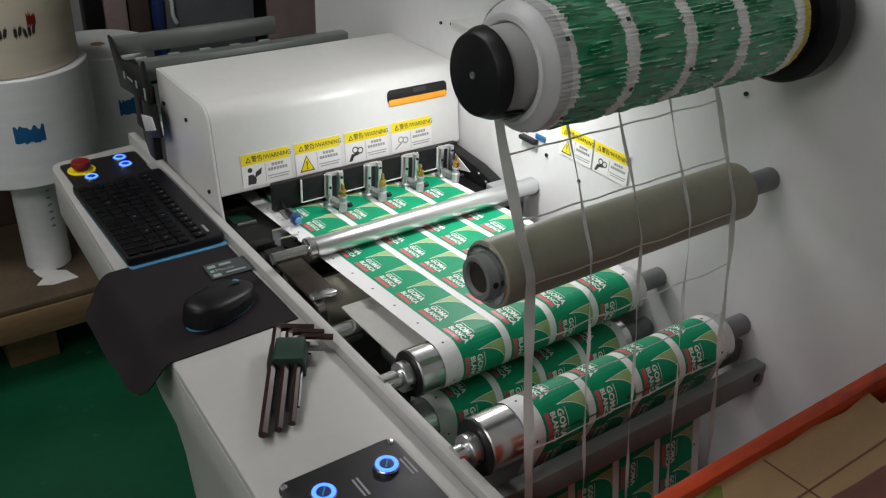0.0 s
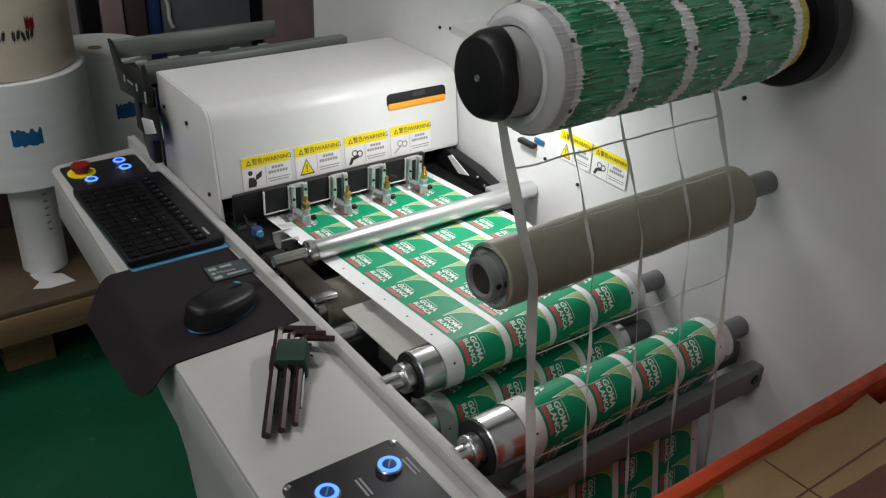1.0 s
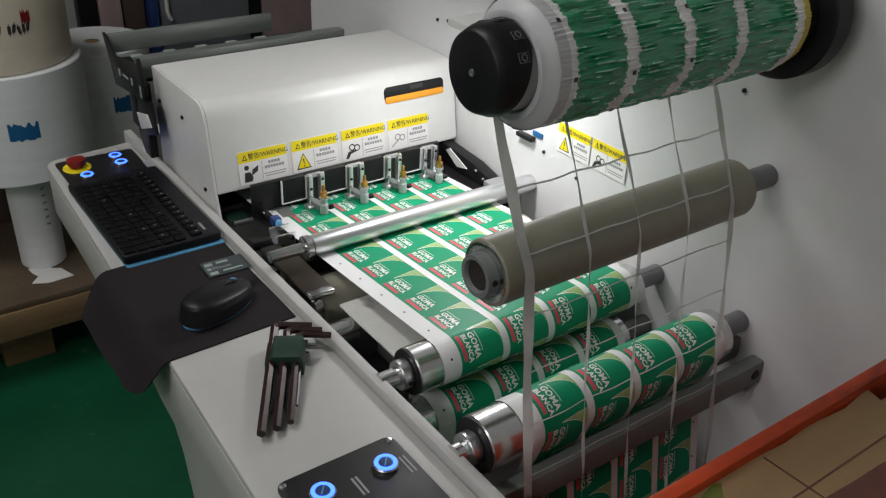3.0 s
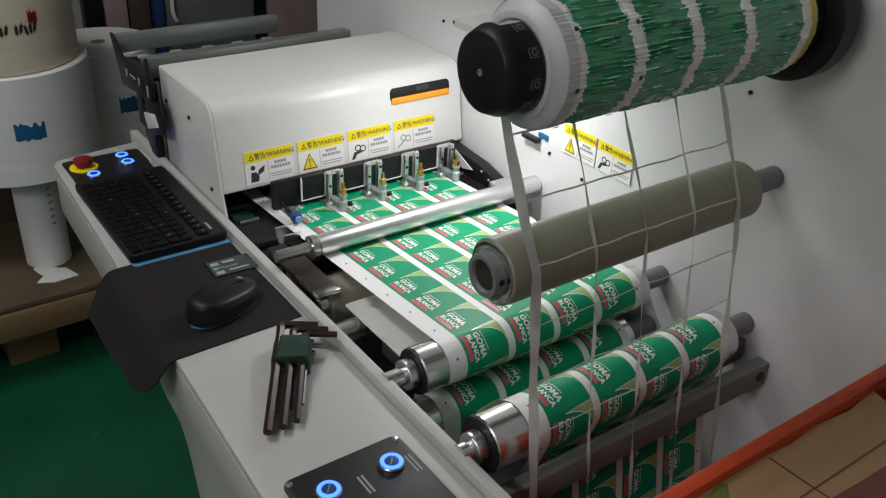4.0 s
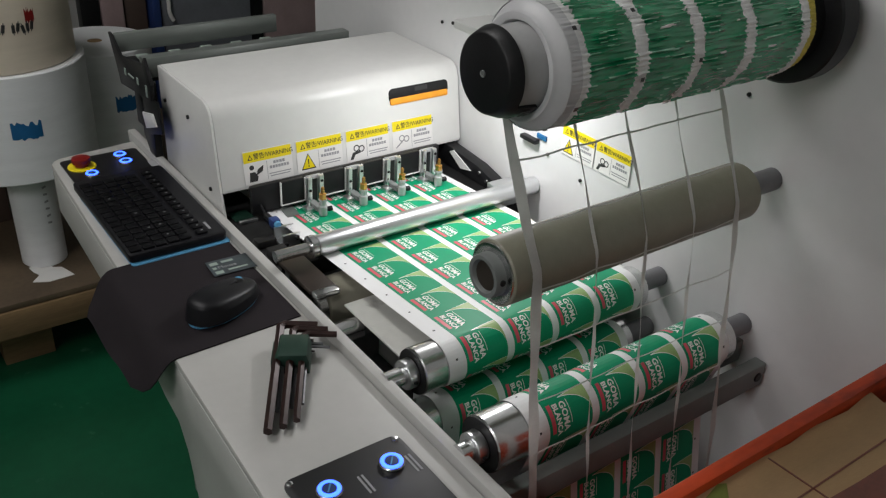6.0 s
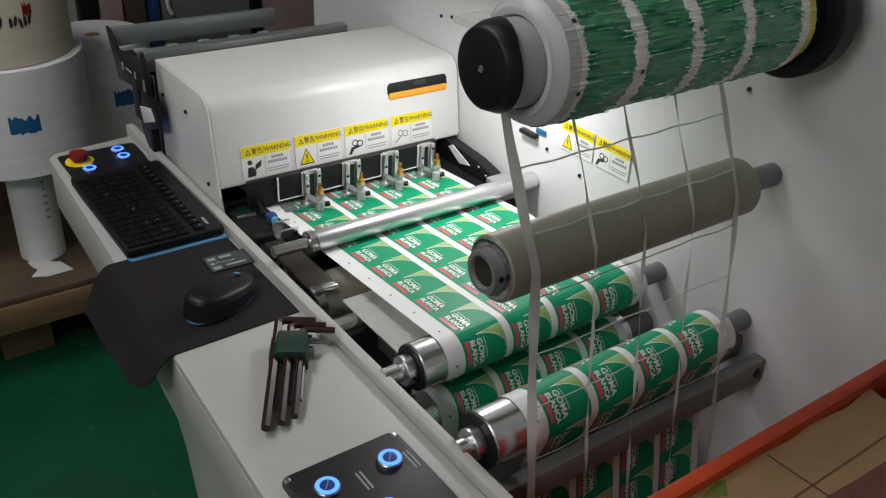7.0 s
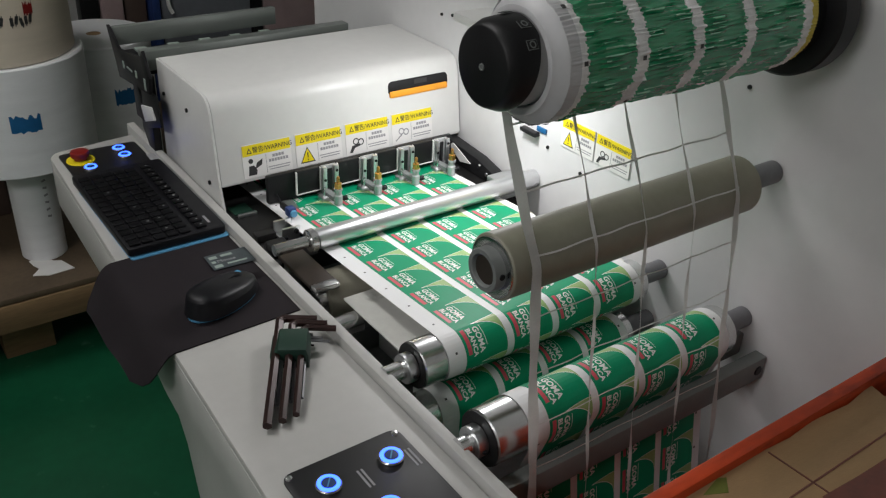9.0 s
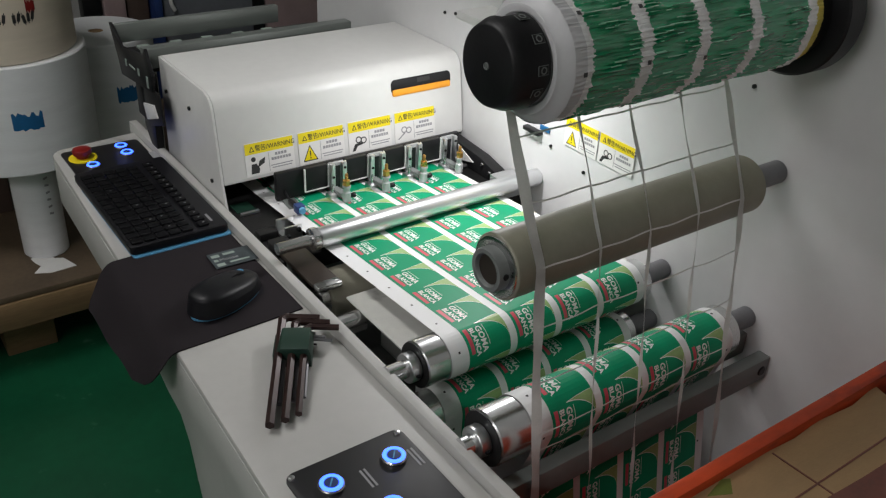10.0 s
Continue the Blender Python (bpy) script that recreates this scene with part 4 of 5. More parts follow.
# ---- cutter carriage: slides across the web ----
NOZ = (0.171, 0.530)
carriage = thing("cutter_carriage", (0.0, 0.58, 0.97), "sliding carriage with four pneumatic knife units", "cutter unit")
part("beam", box(0.075, 0.445, 0.590, 0.600, 0.9565, 1.006, 0.002), M_DARK, carriage)
for i in range(4):
    x = NOZ[0] + 0.0768 * i
    window = part("motor_box", box(x - 0.047, x - 0.005, 0.582, 0.5895, 0.967, 1.007, 0.001), M_DARK, carriage, "black motor housing")
    for wb in (box(x - 0.0488, x - 0.0472, 0.580, 0.584, 0.9655, 1.007), box(x - 0.0048, x - 0.0032, 0.580, 0.584, 0.9655, 1.007), box(x - 0.0470, x - 0.0050, 0.580, 0.5818, 0.9655, 0.9669)):
        part("frame", wb, M_STICK, window)
    part("slide_plate", box(x - 0.002, x + 0.026, 0.580, 0.586, 0.957, 1.008, 0.0015), M_CLEAR, carriage, "bright slide plate")
    part("slide_rail", box(x - 0.003, x + 0.005, 0.573, 0.5795, 0.955, 1.008, 0.001), M_ALU, carriage)
    part("slide_rail", box(x + 0.019, x + 0.027, 0.573, 0.5795, 0.957, 1.008, 0.001), M_ALU, carriage)
    part("slot", box(x + 0.0075, x + 0.0165, 0.5785, 0.5797, 0.962, 1.002), M_DARK, carriage, "dark slot between the rails")
    part("rail_bolt", lathe([(0.571, 0.002), (0.5725, 0.0026)], "y", (x + 0.023, 0.999), 10), M_DARK, carriage)
    part("rail_bolt", lathe([(0.571, 0.002), (0.5725, 0.0026)], "y", (x + 0.001, 0.985), 10), M_DARK, carriage)
    part("link_arm", prism([(0.5385, 0.962), (0.5385, 0.970), (0.5728, 0.968), (0.5728, 0.958)], x - 0.004, x + 0.008, 0.001), M_GREYBAR, carriage)
    part("clamp", box(x - 0.016, x + 0.004, 0.552, 0.572, 0.952, 0.963, 0.002), M_ALU, carriage, "aluminium clamp")
    part("air_fitting", lathe([(0.963, 0.0035), (0.972, 0.0025), (0.978, 0.0012)], "z", (x - 0.006, 0.563), 12), M_STEEL, carriage)
    kn = part("knife_holder", lathe([(0.957, 0.003), (0.960, 0.0070), (0.976, 0.0074), (0.978, 0.0056), (0.984, 0.0056), (0.985, 0.0072), (0.9885, 0.0072)], "z", (x + 0.001, NOZ[1]), 24), M_CLEAR, carriage, "clear knife holder")
    part("brass_nut", lathe([(0.9888, 0.0056), (0.9895, 0.0064), (0.998, 0.0064), (0.999, 0.0045)], "z", (x + 0.001, NOZ[1]), 6), M_BRASS, kn, "brass nut")
    part("brass_stem", lathe([(0.9992, 0.0030), (1.008, 0.0028), (1.010, 0.0018)], "z", (x + 0.001, NOZ[1]), 14), M_BRASS, kn)
    part("thumb_screw", lathe([(x + 0.009, 0.003), (x + 0.011, 0.0044), (x + 0.017, 0.0044)], "x", (NOZ[1], 0.968), 14), M_DARK, carriage, "black thumb screw")
sens = part("sensor", box(0.077, 0.092, 0.520, 0.537, 0.962, 0.977, 0.003), M_NAVY, carriage, "dark blue mark sensor")
part("sensor_nut", lathe([(0.515, 0.005), (0.5195, 0.006)], "y", (0.0845, 0.970), 14), M_BLUE, sens)
part("sensor_arm", box(0.081, 0.088, 0.5375, 0.562, 0.963, 0.972, 0.001), M_BLACKSTEEL, carriage)
part("sensor_cable", rod((0.0845, 0.560, 0.968), (0.090, 0.592, 0.972), 0.0022, 8), M_DARK, carriage)

# ---- the printed label web: rows of four labels, cut in narrow panels that bend round the rollers ----
LP = 0.0565           # label pitch along the web
WX0, WX1 = 0.0615, 0.403
COL0, COLP, LW = 0.0885, 0.0778, 0.0665
CUTS = 10


def flat_face(bm, pts, z, idx):
    f = bm.faces.new([bm.verts.new((x, y, z)) for x, y in pts])
    f.material_index = idx
    return f


def label_row():
    """One pitch of web, flat: local y runs upstream from 0 to LP, z is the printed side."""
    bm = bmesh.new()
    flat_face(bm, [(WX0, 0), (WX1, 0), (WX1, LP), (WX0, LP)], 0, 0)
    for c in range(4):
        x0 = COL0 + COLP * c
        # reading direction runs downstream: u = LP - y; letters stand towards +x
        def at(u, w):
            return (x0 + w, LP - u)
        f = flat_face(bm, [at(u, w) for u, w in ((0, 0), (LP, 0), (LP, LW), (0, LW))], 0.00018, 1)
        # lime corner under a round sweep, with its pale edges
        sweep = []
        for i in range(15):
            t = i / 14
            sweep.append((0.0045 + 0.030 * (1 - math.sqrt(max(0.0, 1 - t * t))), 0.026 + (LW - 0.026) * t))
        top = [(0.0045 - 0.0035 * math.sin(math.pi * i / 28), w) for i, (u, w) in enumerate(sweep)]
        for i in range(14):
            flat_face(bm, [at(*p) for p in (top[i], top[i + 1], sweep[i + 1], sweep[i])] if i else [at(*p) for p in (top[0], top[1], sweep[1])], 0.00032, 2)
            for line, wid in ((sweep, 0.0010), (top, 0.0006)):
                (u0, w0), (u1, w1) = line[i], line[i + 1]
                flat_face(bm, [at(*p) for p in ((u0, w0), (u1, w1), (u1 + wid, w1), (u0 + wid, w0))], 0.00042, 4)
        flat_face(bm, [at(u, w) for u, w in ((0.009, 0.0042), (0.044, 0.0042), (0.044, 0.0098), (0.009, 0.0098))], 0.00046, 3)
        rot = Matrix(((0, 1, 0, 0), (-1, 0, 0, 0), (0, 0, 1, 0), (0, 0, 0, 1)))
        for txt, u, w, size in (("GOMA", 0.0100, 0.0222, 0.0118), ("BLANCA", 0.0100, 0.0122, 0.0098)):
            t = lettering(txt, size, Matrix.Translation((*at(u, w), 0.00056)) @ rot, 0.0, 0.00035)
            me = bpy.data.meshes.new("t")
            t.to_mesh(me)
            t.free()
            n0 = len(bm.faces)
            bm.from_mesh(me)
            bm.faces.ensure_lookup_table()
            for f in bm.faces[n0:]:
                f.material_index = 4
            bpy.data.meshes.remove(me)
        flat_face(bm, [at(u, w) for u, w in ((0.010, 0.0335), (0.038, 0.0335), (0.038, 0.0343), (0.010, 0.0343))], 0.00046, 4)
    # register dots in the margin
    for x, y in ((WX0 + 0.012, 0.02),):
        flat_face(bm, [(x, y), (x + 0.003, y), (x + 0.003, y + 0.003), (x, y + 0.003)], 0.0002, 6)
    flat_face(bm, [(WX1 - 0.012, 0.02), (WX1 - 0.009, 0.02), (WX1 - 0.009, 0.023), (WX1 - 0.012, 0.023)], 0.0002, 6)
    for f in bm.faces:
        if f.normal.z < 0:
            f.normal_flip()
    return bm


WEBMATS = [M_PAPER, M_GREEN, M_LIME, M_PINK, M_INK, M_DKGREEN, M_PRINT]
row_bm = label_row()
row_bm.normal_update()
for f in row_bm.faces:
    if f.normal.z < 0:
        f.normal_flip()
PANELS = []
for k in range(CUTS):
    b = row_bm.copy()
    for at_, clear_in in ((k / CUTS * LP, True), ((k + 1) / CUTS * LP, False)):
        g = b.verts[:] + b.edges[:] + b.faces[:]
        bmesh.ops.bisect_plane(b, geom=g, plane_co=(0, at_, 0), plane_no=(0, 1, 0), clear_inner=clear_in, clear_outer=not clear_in)
    mid = (k + 0.5) / CUTS * LP
    bmesh.ops.translate(b, verts=b.verts, vec=(0, -mid, 0))
    bmesh.ops.scale(b, vec=(1, 1.02, 1), verts=b.verts)
    PANELS.append(mesh_of("web_panel", b, WEBMATS, None, smooth=False))
row_bm.free()

web = thing("label_web", (0.0, 0.0, 0.0), "web of green and white printed glue labels running over rollers", "label web")
RW, RW2 = RR + 0.0012, RR2 + 0.0012      # the web's radius on the rollers


SLOPE = 0.0663       # the web drops a little towards the cutting bed


def path_upper(s):
    """Place and tilt along the upper web: over the table, round the first roller, then down behind the third."""
    flat = 1.20 - R1[0]
    if s < flat:
        y = 1.20 - s
        return y, R1[1] + RW - SLOPE * (y - R1[0]), -math.degrees(SLOPE)
    s -= flat
    a = s / RW
    if a < math.pi:
        return R1[0] - RW * math.sin(a), R1[1] + RW * math.cos(a), math.degrees(a)
    s -= RW * math.pi
    if s < 0.025:
        return R1[0] + s, R1[1] - RW, 180.0
    s -= 0.025
    q = 0.020
    if s < q * math.pi / 2:
        a = s / q
        return R1[0] + 0.025 + q * math.sin(a), R1[1] - RW - q + q * math.cos(a), 180.0 - math.degrees(a)
    return R1[0] + 0.025 + q, R1[1] - RW - q - (s - q * math.pi / 2), 90.0


WEB_OFF = 108.0       # where the lower web leaves the second roller


def path_lower(s):
    """The lower web: over the third roller, round a low loop, up and over the second roller, down its front."""
    run = 0.12
    if s < run:
        back = run - s
        a = min(back / RW, math.pi / 2)
        return R3[0] + RW * math.sin(a), R3[1] + RW * math.cos(a) - max(0.0, back - RW * a), -math.degrees(a)
    s -= run
    if s < RW * math.pi / 2:
        a = s / RW
        return R3[0] - RW * math.sin(a), R3[1] + RW * math.cos(a), math.degrees(a)
    s -= RW * math.pi / 2
    zl = 0.72
    yf, yb = R3[0] - RW, R2[0] + RW2
    if s < R3[1] - zl:
        return yf, R3[1] - s, 90.0
    s -= R3[1] - zl
    q = (yf - yb) / 2
    if s < q * math.pi:
        a = s / q
        return yf - q + q * math.cos(a), zl - q * math.sin(a), 90.0 - math.degrees(a)
    s -= q * math.pi
    if s < R2[1] - zl:
        return yb, zl + s, -90.0
    s -= R2[1] - zl
    a = -math.pi / 2 + s / RW2
    end = radians(WEB_OFF)
    if a < end:
        return R2[0] - RW2 * math.sin(a), R2[1] + RW2 * math.cos(a), math.degrees(a)
    s -= RW2 * (end + math.pi / 2)
    y, z = R2[0] - RW2 * math.sin(end), R2[1] + RW2 * math.cos(end)
    run = min(s, 0.072)
    y, z = y - run * math.cos(end), z - run * math.sin(end)
    if s <= 0.072:
        return y, z, WEB_OFF
    s -= 0.072
    return y - s * math.cos(radians(80)), z - s * math.sin(radians(80)), 80.0


PERIOD, TROUGH = 1.230, 0.945


def upper_keys():
    """Times and travel of the upper web, which goes on in quick steps."""
    rows = []
    for k in range(-2, 9):
        t0 = TROUGH + PERIOD * k
        base = k * LP
        for dt, f in ((-0.30, 0), (-0.267, 0.3), (-0.233, 0.75), (-0.20, 1.10), (-0.167, 1.28), (-0.07, 1.22), (0.05, 1.0), (0.22, 1.0), (0.253, 1.32), (0.287, 1.5), (0.32, 1.2), (0.353, 1.0)):
            rows.append((t0 + dt, base + f * LP))
    return rows


def travel(t, rows):
    for (a, p), (b, q) in zip(rows, rows[1:]):
        if a <= t <= b:
            return p + (q - p) * (t - a) / (b - a)
    return rows[-1][1]


UK = upper_keys()
UP_TIMES = [0.0] + [t for t, _ in UK if 0.02 < t < 9.98] + [10.0]
LO_TIMES = [0.25 * i for i in range(41)]
upper_panels, lower_panels = [], []
U_OFF, L_OFF = 0.012, 0.0260
for i in range(-10, 222):
    s = i * LP / CUTS
    ob = new("web_panel", PANELS[(-i) % CUTS])
    ob.parent = web
    upper_panels.append((ob, s + U_OFF))
low = thing("label_web", (0.0, 0.0, 0.0), "lower web of green and white printed labels over rollers", "label web")
for i in range(-81, 226):
    s = i * LP / CUTS
    ob = new("web_panel", PANELS[(-i) % CUTS])
    ob.parent = low
    lower_panels.append((ob, s + L_OFF))

# ---- the waste matrix: long strands and moving cross strips ----
BY, BZ, BR = -0.037, 1.389, 0.060     # the rewind roll's axis and radius
MPITCH = 0.066
g_end = radians(24)
gx, gz = GY - (GR + 0.001) * math.cos(g_end), GZ + (GR + 0.001) * math.sin(g_end)


def path_matrix(s):
    """Up from below, over the front of the guide roller, to the back of the rewind roll."""
    z0 = 0.10
    yb = GY - GR - 0.001
    low = GZ - z0
    if s < low:
        return yb - 0.135 * (1 - s / low), z0 + s, 90.0
    s -= low
    arc = (GR + 0.001) * g_end
    if s < arc:
        a = s / (GR + 0.001)
        return GY - (GR + 0.001) * math.cos(a), GZ + (GR + 0.001) * math.sin(a), 90.0 - math.degrees(a)
    s -= arc
    ty, tz = BY + BR * 0.86, BZ - BR * 0.42
    ln = math.hypot(ty - gx, tz - gz)
    if s < ln:
        f = s / ln
        return gx + (ty - gx) * f, gz + (tz - gz) * f, 66.0
    s -= ln
    a = -0.45 + s / BR
    return BY + (BR - 0.006) * math.cos(a), BZ + (BR - 0.006) * math.sin(a), 90.0


PEEL = 0.835          # where the waste leaves the lower web
ON_WEB = 0.12 + RW * math.pi / 2 + (R3[1] - 0.72) + (R3[0] - RW - R2[0] - RW2) / 2 * math.pi + (R2[1] - 0.72) + RW2 * (radians(WEB_OFF) + math.pi / 2)


def path_strip(s):
    """A cross strip lies on the lower web up to the peeling bar, then runs up with the strands."""
    if s >= PEEL:
        y, z, a = path_matrix(s)
        return y, z, a - 90
    y, z, a = path_lower(max(0.0, ON_WEB - (PEEL - s)))
    y, z = y + 0.0045 * math.sin(radians(a)), z - 0.0045 * math.cos(radians(a))
    f = max(0.0, 1 - (PEEL - s) / 0.03)
    y1, z1, _ = path_matrix(PEEL)
    return y + (y1 - y) * f, z + (z1 - z) * f, (a - 90) * (1 - f)


STRANDS = ((0.0470, 0.0130), (0.131, 0.0033), (0.2055, 0.0034), (0.2835, 0.0034), (0.3615, 0.0075))
mx = thing("waste_matrix", (0.0, 0.0, 0.0), "pale paper waste grid peeled off and running up to the roll", "waste matrix")
for k, (x, w) in enumerate(STRANDS):
    b = bmesh.new()
    n = 150
    vs = []
    total = 1.36
    for i in range(n + 1):
        s = 0.25 + (total - 0.25) * i / n
        y, z, a = path_matrix(s)
        wob = 0.0009 * math.sin(s * 31 + k * 2.1) + 0.0005 * math.sin(s * 71 + k)
        ny, nz = -math.sin(radians(a)), math.cos(radians(a))
        tw = 0.0012 * math.sin(s * 47 + 3 * k)
        vs.append([b.verts.new((x + wob + q * w / 2, y - 0.0004 + q * tw, z)) for q in (-1, 1)])
    for p, q in zip(vs, vs[1:]):
        b.faces.new((p[0], p[1], q[1], q[0]))
    bmesh.ops.solidify(b, geom=b.faces[:], thickness=0.0006)
    part("strand", b, M_MATRIX, mx)


def cross_strip(seed):
    r = random.Random(seed)
    b = bmesh.new()
    vs = []
    n = 48
    for i in range(n + 1):
        f = i / n
        x = STRANDS[0][0] + (STRANDS[4][0] - STRANDS[0][0]) * f
        sag = 0.0010 * math.sin(math.pi * ((f * 4) % 1.0)) * (1 if seed % 2 else 0.6)
        y = 0.0008 * math.sin(f * 17 + seed) - 0.0022
        z = -sag + 0.0006 * math.sin(f * 29 + seed * 2)
        vs.append([b.verts.new((x, y, z + q * 0.0010)) for q in (-1, 1)])
    for p, q in zip(vs, vs[1:]):
        b.faces.new((p[0], q[0], q[1], p[1]))
    bmesh.ops.solidify(b, geom=b.faces[:], thickness=0.0006)
    return mesh_of("cross_strip", b, M_MATRIX, None)


CROSS = [cross_strip(k) for k in range(4)]
M_OFF = 0.018
strips = []
for i in range(-9, 24):
    ob = new("cross_strip", CROSS[i % 4])
    ob.parent = mx
    strips.append((ob, i * MPITCH + M_OFF))

# ---- the rewind roll of waste ----
rw = thing("rewind_roll", (0.2, BY, BZ), "turning roll of green and white waste matrix", "waste roll")
NX, NA = 240, 420


def ridge(x, a):
    """Sharp creases that run along the roll and fade in and out across each band."""
    cy, cz = math.cos(a), math.sin(a)
    warp = 0.9 * noise.noise(Vector((x * 16, cy * 5, cz * 5))) + 3.0 * x
    crease = abs(math.sin(a * 42 + warp * 2.6)) ** 1.8
    fade = noise.noise(Vector((x * 30 + 3, cy * 9, cz * 9 + 2)))
    return crease * max(0.0, min(1.0, 0.5 + 1.9 * fade)) + 0.22 * noise.noise(Vector((x * 34, cy * 26, cz * 26)))


body = bmesh.new()
X0, X1 = 0.036, 0.392
vs = []
BANDS = ((0.058, 0.1165), (0.1325, 0.194), (0.2095, 0.271), (0.2865, 0.364))
for i in range(NX + 1):
    x = X0 + (X1 - X0) * i / NX
    ringv = []
    band = 0.0
    for a0, a1 in BANDS:
        if a0 - 0.002 < x < a1 + 0.002:
            band = 1.0
    for j in range(NA):
        a = 2 * math.pi * j / NA
        cy, cz = math.cos(a), math.sin(a)
        rid = ridge(x, a)
        coarse = noise.noise(Vector((x * 9, cy * 3, cz * 3 + 4))) * 0.0016
        fine = noise.noise(Vector((x * 60, cy * 52, cz * 52 + 9))) * 0.0007
        r = BR - 0.0020 + coarse + fine + (0.0030 * rid if band else 0.0008 * rid + 0.0012)
        if x > 0.376:
            r -= 0.003
        ringv.append(body.verts.new((x, BY + r * cy, BZ + r * cz)))
    vs.append(ringv)
for i in range(NX):
    x = X0 + (X1 - X0) * (i + 0.5) / NX
    for j in range(NA):
        a = 2 * math.pi * (j + 0.5) / NA
        k = (j + 1) % NA
        f = body.faces.new((vs[i][j], vs[i][k], vs[i + 1][k], vs[i + 1][j]))
        jag = 0.0022 * noise.noise(Vector((math.cos(a) * 24, math.sin(a) * 24, 1.5))) + 0.002 * noise.noise(Vector((math.cos(a) * 7, math.sin(a) * 7, 7)))
        green = any(a0 + jag < x < a1 + jag * 1.3 for a0, a1 in BANDS)
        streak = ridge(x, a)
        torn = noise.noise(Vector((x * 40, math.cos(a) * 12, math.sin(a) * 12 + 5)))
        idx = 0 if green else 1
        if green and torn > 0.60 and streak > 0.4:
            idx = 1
        # crease crests take a paler green: gloss highlights painted as colour
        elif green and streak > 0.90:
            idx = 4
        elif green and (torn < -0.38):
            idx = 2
        if x > 0.382 + jag:
            idx = 3
        elif x < 0.050:
            idx = 5
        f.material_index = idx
# first one is the painted highlight on the green film's crests
M_ROLLGLINT = mat("waste_green_film_glint", (0.24, 0.58, 0.38), 0.2, 0, 0.4, 40, 0.3, 300, stretch=(1, 5, 5), coat=0.5)
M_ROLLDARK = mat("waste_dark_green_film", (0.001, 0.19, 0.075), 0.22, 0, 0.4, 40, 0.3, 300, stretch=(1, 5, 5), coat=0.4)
M_FLAP = mat("wound_film_end", (0.55, 0.55, 0.56), 0.4, 0, 0.06, 14, 0.1, 120)
M_YELLOWCORE = mat("printed_core", (0.62, 0.50, 0.08), 0.5, 0, 0.3, 14)
part("waste_web", body, [M_ROLLGREEN, M_ROLLWHITE, M_ROLLDARK, M_YELLOWCORE, M_ROLLGLINT, M_FLAP], rw, "crumpled green waste film with white bands")
part("end_flap", lathe([(0.0300, 0.0405), (0.0255, 0.0425), (0.0240, 0.0470), (0.0245, 0.0490), (0.0290, 0.0512), (0.0325, 0.0560), (0.0372, BR - 0.0008)], "x", (BY, BZ), 72, cap=False), M_FLAP, rw, "smooth pale end of the wound film")
for a, x in ((150, 0.055), (200, 0.058), (250, 0.052), (20, 0.056), (80, 0.054), (300, 0.058)):
    for xx in (x - 0.006, 0.202, 0.1245):
        q = radians(a + (xx - x) * 700)
        rr = BR + 0.0012
        c = box(-0.002, 0.002, -0.002, 0.002, 0, 0.0006)
        part("register_mark", turned(c, Matrix.Translation((xx, BY + rr * math.cos(q), BZ + rr * math.sin(q))) @ pose(0, 0, 0, math.degrees(q) - 90)), M_PRINT, rw)
part("core", lathe([(-0.0075, 0.034), (-0.0080, 0.0355), (-0.0080, 0.0372), (0.028, 0.0400), (0.37, 0.0405)], "x", (BY, BZ), 56, cap=False), M_CORE, rw, "grey core tube")
part("core_end", lathe([(-0.0070, 0.010), (-0.0070, 0.0345)], "x", (BY, BZ), 48, cap=False), M_CORE, rw)
# black chuck cap with a cut-away quarter
cap = bmesh.new()
nseg = 120
prof = [(-0.013, 0.0), (-0.013, 0.034), (-0.0115, 0.0365), (0.0, 0.0412), (0.0, 0.0412), (0.0005, 0.0390)]
STEP = 157.0


def skirt(d):
    """How far the cap's skirt reaches, by the angle past its square step."""
    if d < 100:
        return 0.0235
    return 0.0235 * max(0.0, 1 - (d - 100) / 130)


rings = []
for j in range(nseg):
    a = STEP + 360 * (j + 0.5) / nseg
    reach = skirt(360 * (j + 0.5) / nseg)
    rr = []
    for n_, (x, r) in enumerate(prof):
        xx = x + reach if n_ >= 4 else x
        r2 = r + reach * 0.06 if n_ == 4 else r
        rr.append(cap.verts.new((xx, BY + r2 * math.cos(radians(a)), BZ + r2 * math.sin(radians(a)))) if r > 0 else None)
    rings.append(rr)
centre = cap.verts.new((-0.013, BY, BZ))
for j in range(nseg):
    p, q = rings[j], rings[(j + 1) % nseg]
    cap.faces.new((centre, q[1], p[1]))
    for k in range(1, len(prof) - 1):
        cap.faces.new((p[k], q[k], q[k + 1], p[k + 1]))
bmesh.ops.remove_doubles(cap, verts=cap.verts, dist=0.00001)
bmesh.ops.recalc_face_normals(cap, faces=cap.faces)
cp = part("chuck_cap", cap, M_DARK, rw, "black plastic chuck cap with a cut-away")
part("centre_screw", lathe([(-0.0134, 0.0018), (-0.0142, 0.0022), (-0.0142, 0.0032), (-0.0128, 0.0034)], "x", (BY, BZ), 20), M_GREYBAR, cp, "steel centre screw")
def cap_mark(d, x, sx, sz, m, lift=0.0):
    q = radians(STEP + d)
    c = box(-sx, sx, -sz, sz, 0, 0.0004)
    r = 0.0418 + x * 0.06 + lift
    part("printed_mark", turned(c, Matrix.Translation((x, BY + r * math.cos(q), BZ + r * math.sin(q))) @ pose(0, 0, 0, math.degrees(q) - 90)), m, cp)


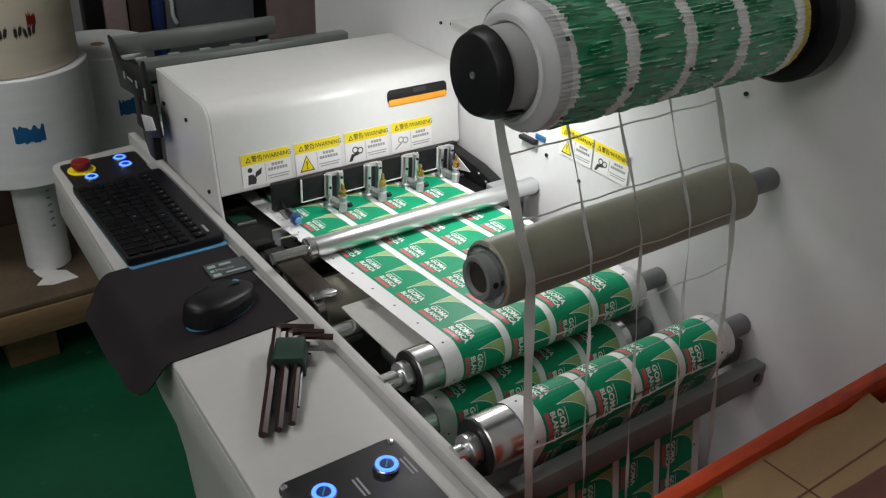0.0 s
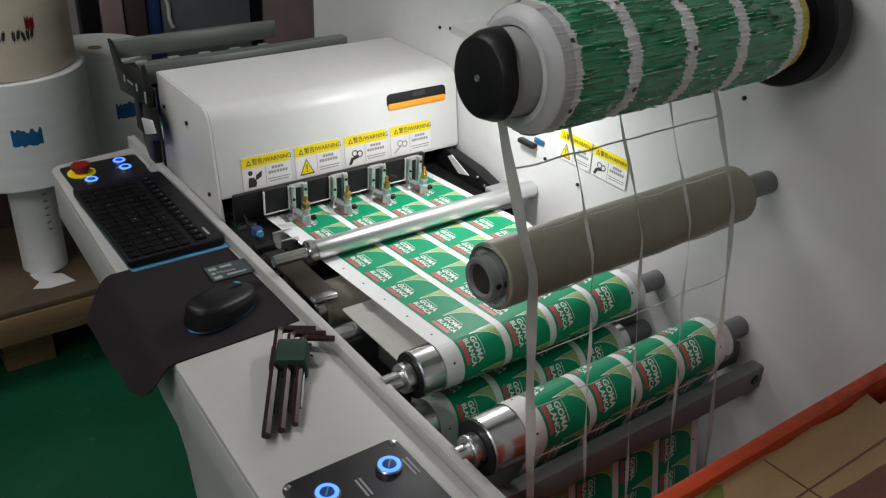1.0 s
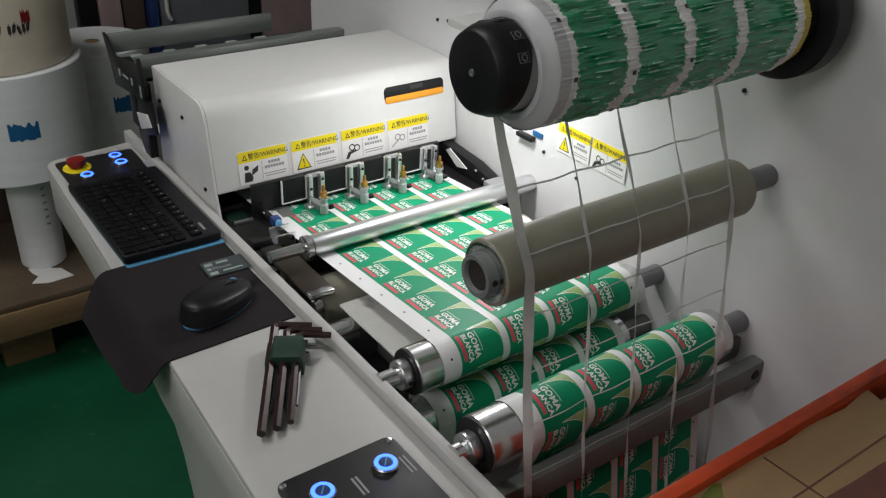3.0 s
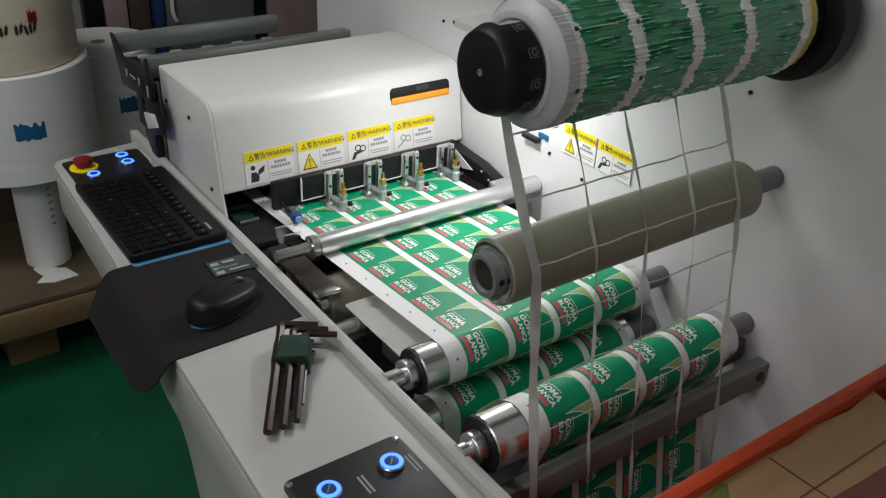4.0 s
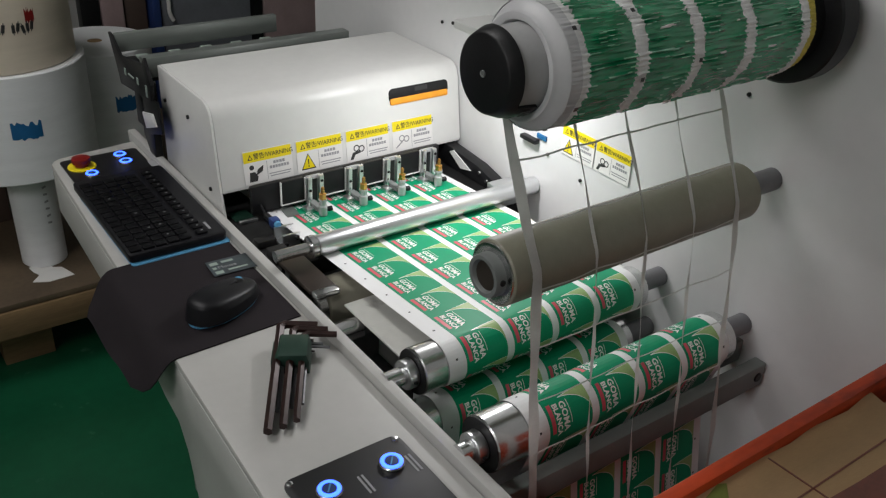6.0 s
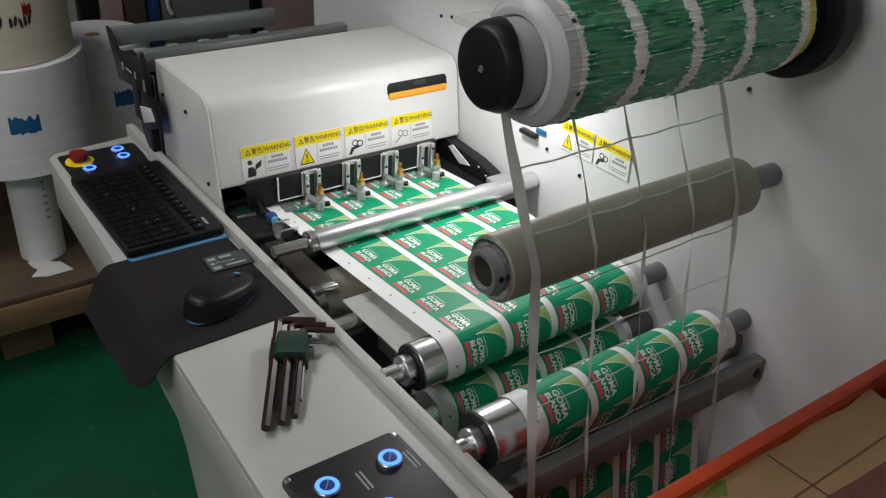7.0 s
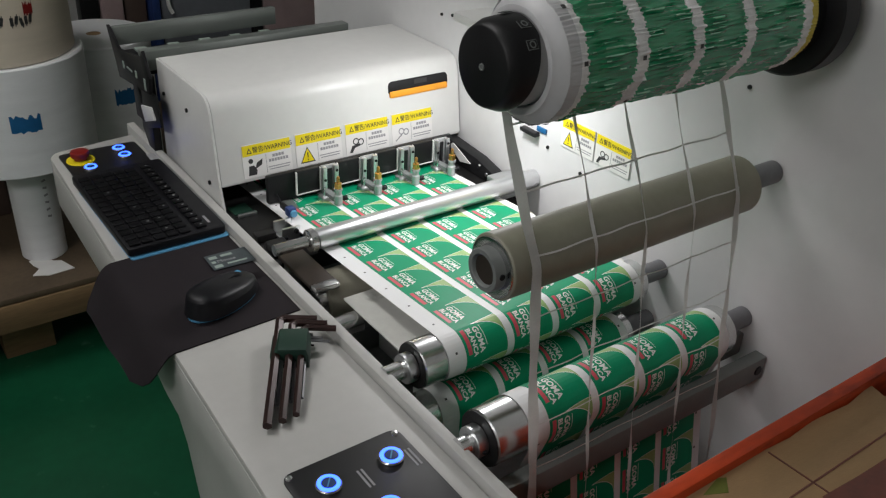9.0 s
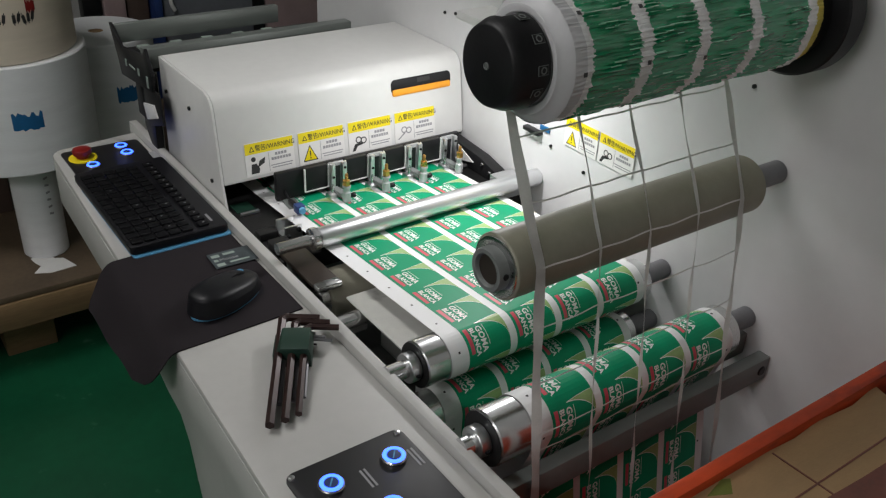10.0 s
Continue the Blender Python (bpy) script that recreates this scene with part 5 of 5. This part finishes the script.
for d, x in ((13, 0.0140), (48, 0.0150), (84, 0.0145), (112, 0.012)):
    cap_mark(d, x, 0.0056, 0.0044, M_GREYBAR)
    cap_mark(d, x, 0.0050, 0.0038, M_DARK, 0.0004)
    q_ = radians(STEP + d)
    rad = 0.0418 + x * 0.06 + 0.0010
    part("printed_ring", turned(lathe([(0, 0.0022), (0.0003, 0.0022), (0.0003, 0.0034), (0, 0.0034)], "z", (0, 0), 18, cap=False), Matrix.Translation((x, BY + rad * math.cos(q_), BZ + rad * math.sin(q_))) @ pose(0, 0, 0, math.degrees(q_) - 90)), M_GREYBAR, cp)
fl = thing("roll_flange", (0.46, BY, BZ), "black disc flange of the rewind shaft", "flange")
part("disc", lathe([(0.415, 0.02), (0.415, 0.071), (0.417, 0.0735), (0.444, 0.0735), (0.446, 0.071), (0.446, 0.02)], "x", (BY, BZ), 72), M_DARK, fl)
part("hub", lathe([(0.3925, 0.046), (0.394, 0.050), (0.4145, 0.052)], "x", (BY, BZ), 40), M_DARK, fl)

part("shaft", lathe([(0.4465, 0.026), (XB - 0.001, 0.026)], "x", (BY, BZ), 40), M_DARK, fl)


# ---- what moves ----
CUT_X = ((0.0, 121), (0.2, 121), (0.31, 117), (0.42, 105), (0.50, 89), (0.58, 103), (0.66, 121), (0.70, 124), (0.75, 121), (0.82, 100), (0.88, 64), (0.93, 54), (1.0, 58), (1.08, 84), (1.13, 93), (1.21, 112), (1.32, 119))


def motions():
    # knife carriage, one cycle after another; 122 is home
    rows = []
    for k in range(-1, 9):
        for t, v in CUT_X:
            if k > -1 and t < 0.09:
                continue
            rows.append((t + PERIOD * k, (v - 122) / 945.0))
    rows = [(t, d) for t, d in rows if 0.0 < t < 10.0]
    rows = [(0.0, 0.0)] + rows + [(10.0, 0.0)]
    clean = []
    for t, d in rows:
        if not clean or t - clean[-1][0] > 0.032:
            clean.append((t, d))
    o = ORIGIN[carriage.name]
    walk(carriage, [(t, pose(o.x + d, o.y, o.z)) for t, d in clean])
    # upper web, stepping
    for ob, s in upper_panels:
        walk(ob, [(t, pose(0, y, z, a)) for t in UP_TIMES for y, z, a in (path_upper(s + travel(t, UK)),)])
    # lower web, steady
    for ob, s in lower_panels:
        walk(ob, [(t, pose(0, y, z, a)) for t in LO_TIMES for y, z, a in (path_lower(s + LP * t / PERIOD),)])
    # waste matrix, steady
    for ob, s in strips:
        rr = []
        for i in range(41):
            y, z, a = path_strip(s + MPITCH * 0.25 * i / PERIOD)
            rr.append((0.25 * i, pose(0, y, z, a)))
        walk(ob, rr)
    # rewind roll
    o = ORIGIN[rw.name]
    walk(rw, [(0.5 * i, pose(o.x, o.y, o.z, 360.0 / (5 * PERIOD) * (0.5 * i - 5.0))) for i in range(21)])


motions()
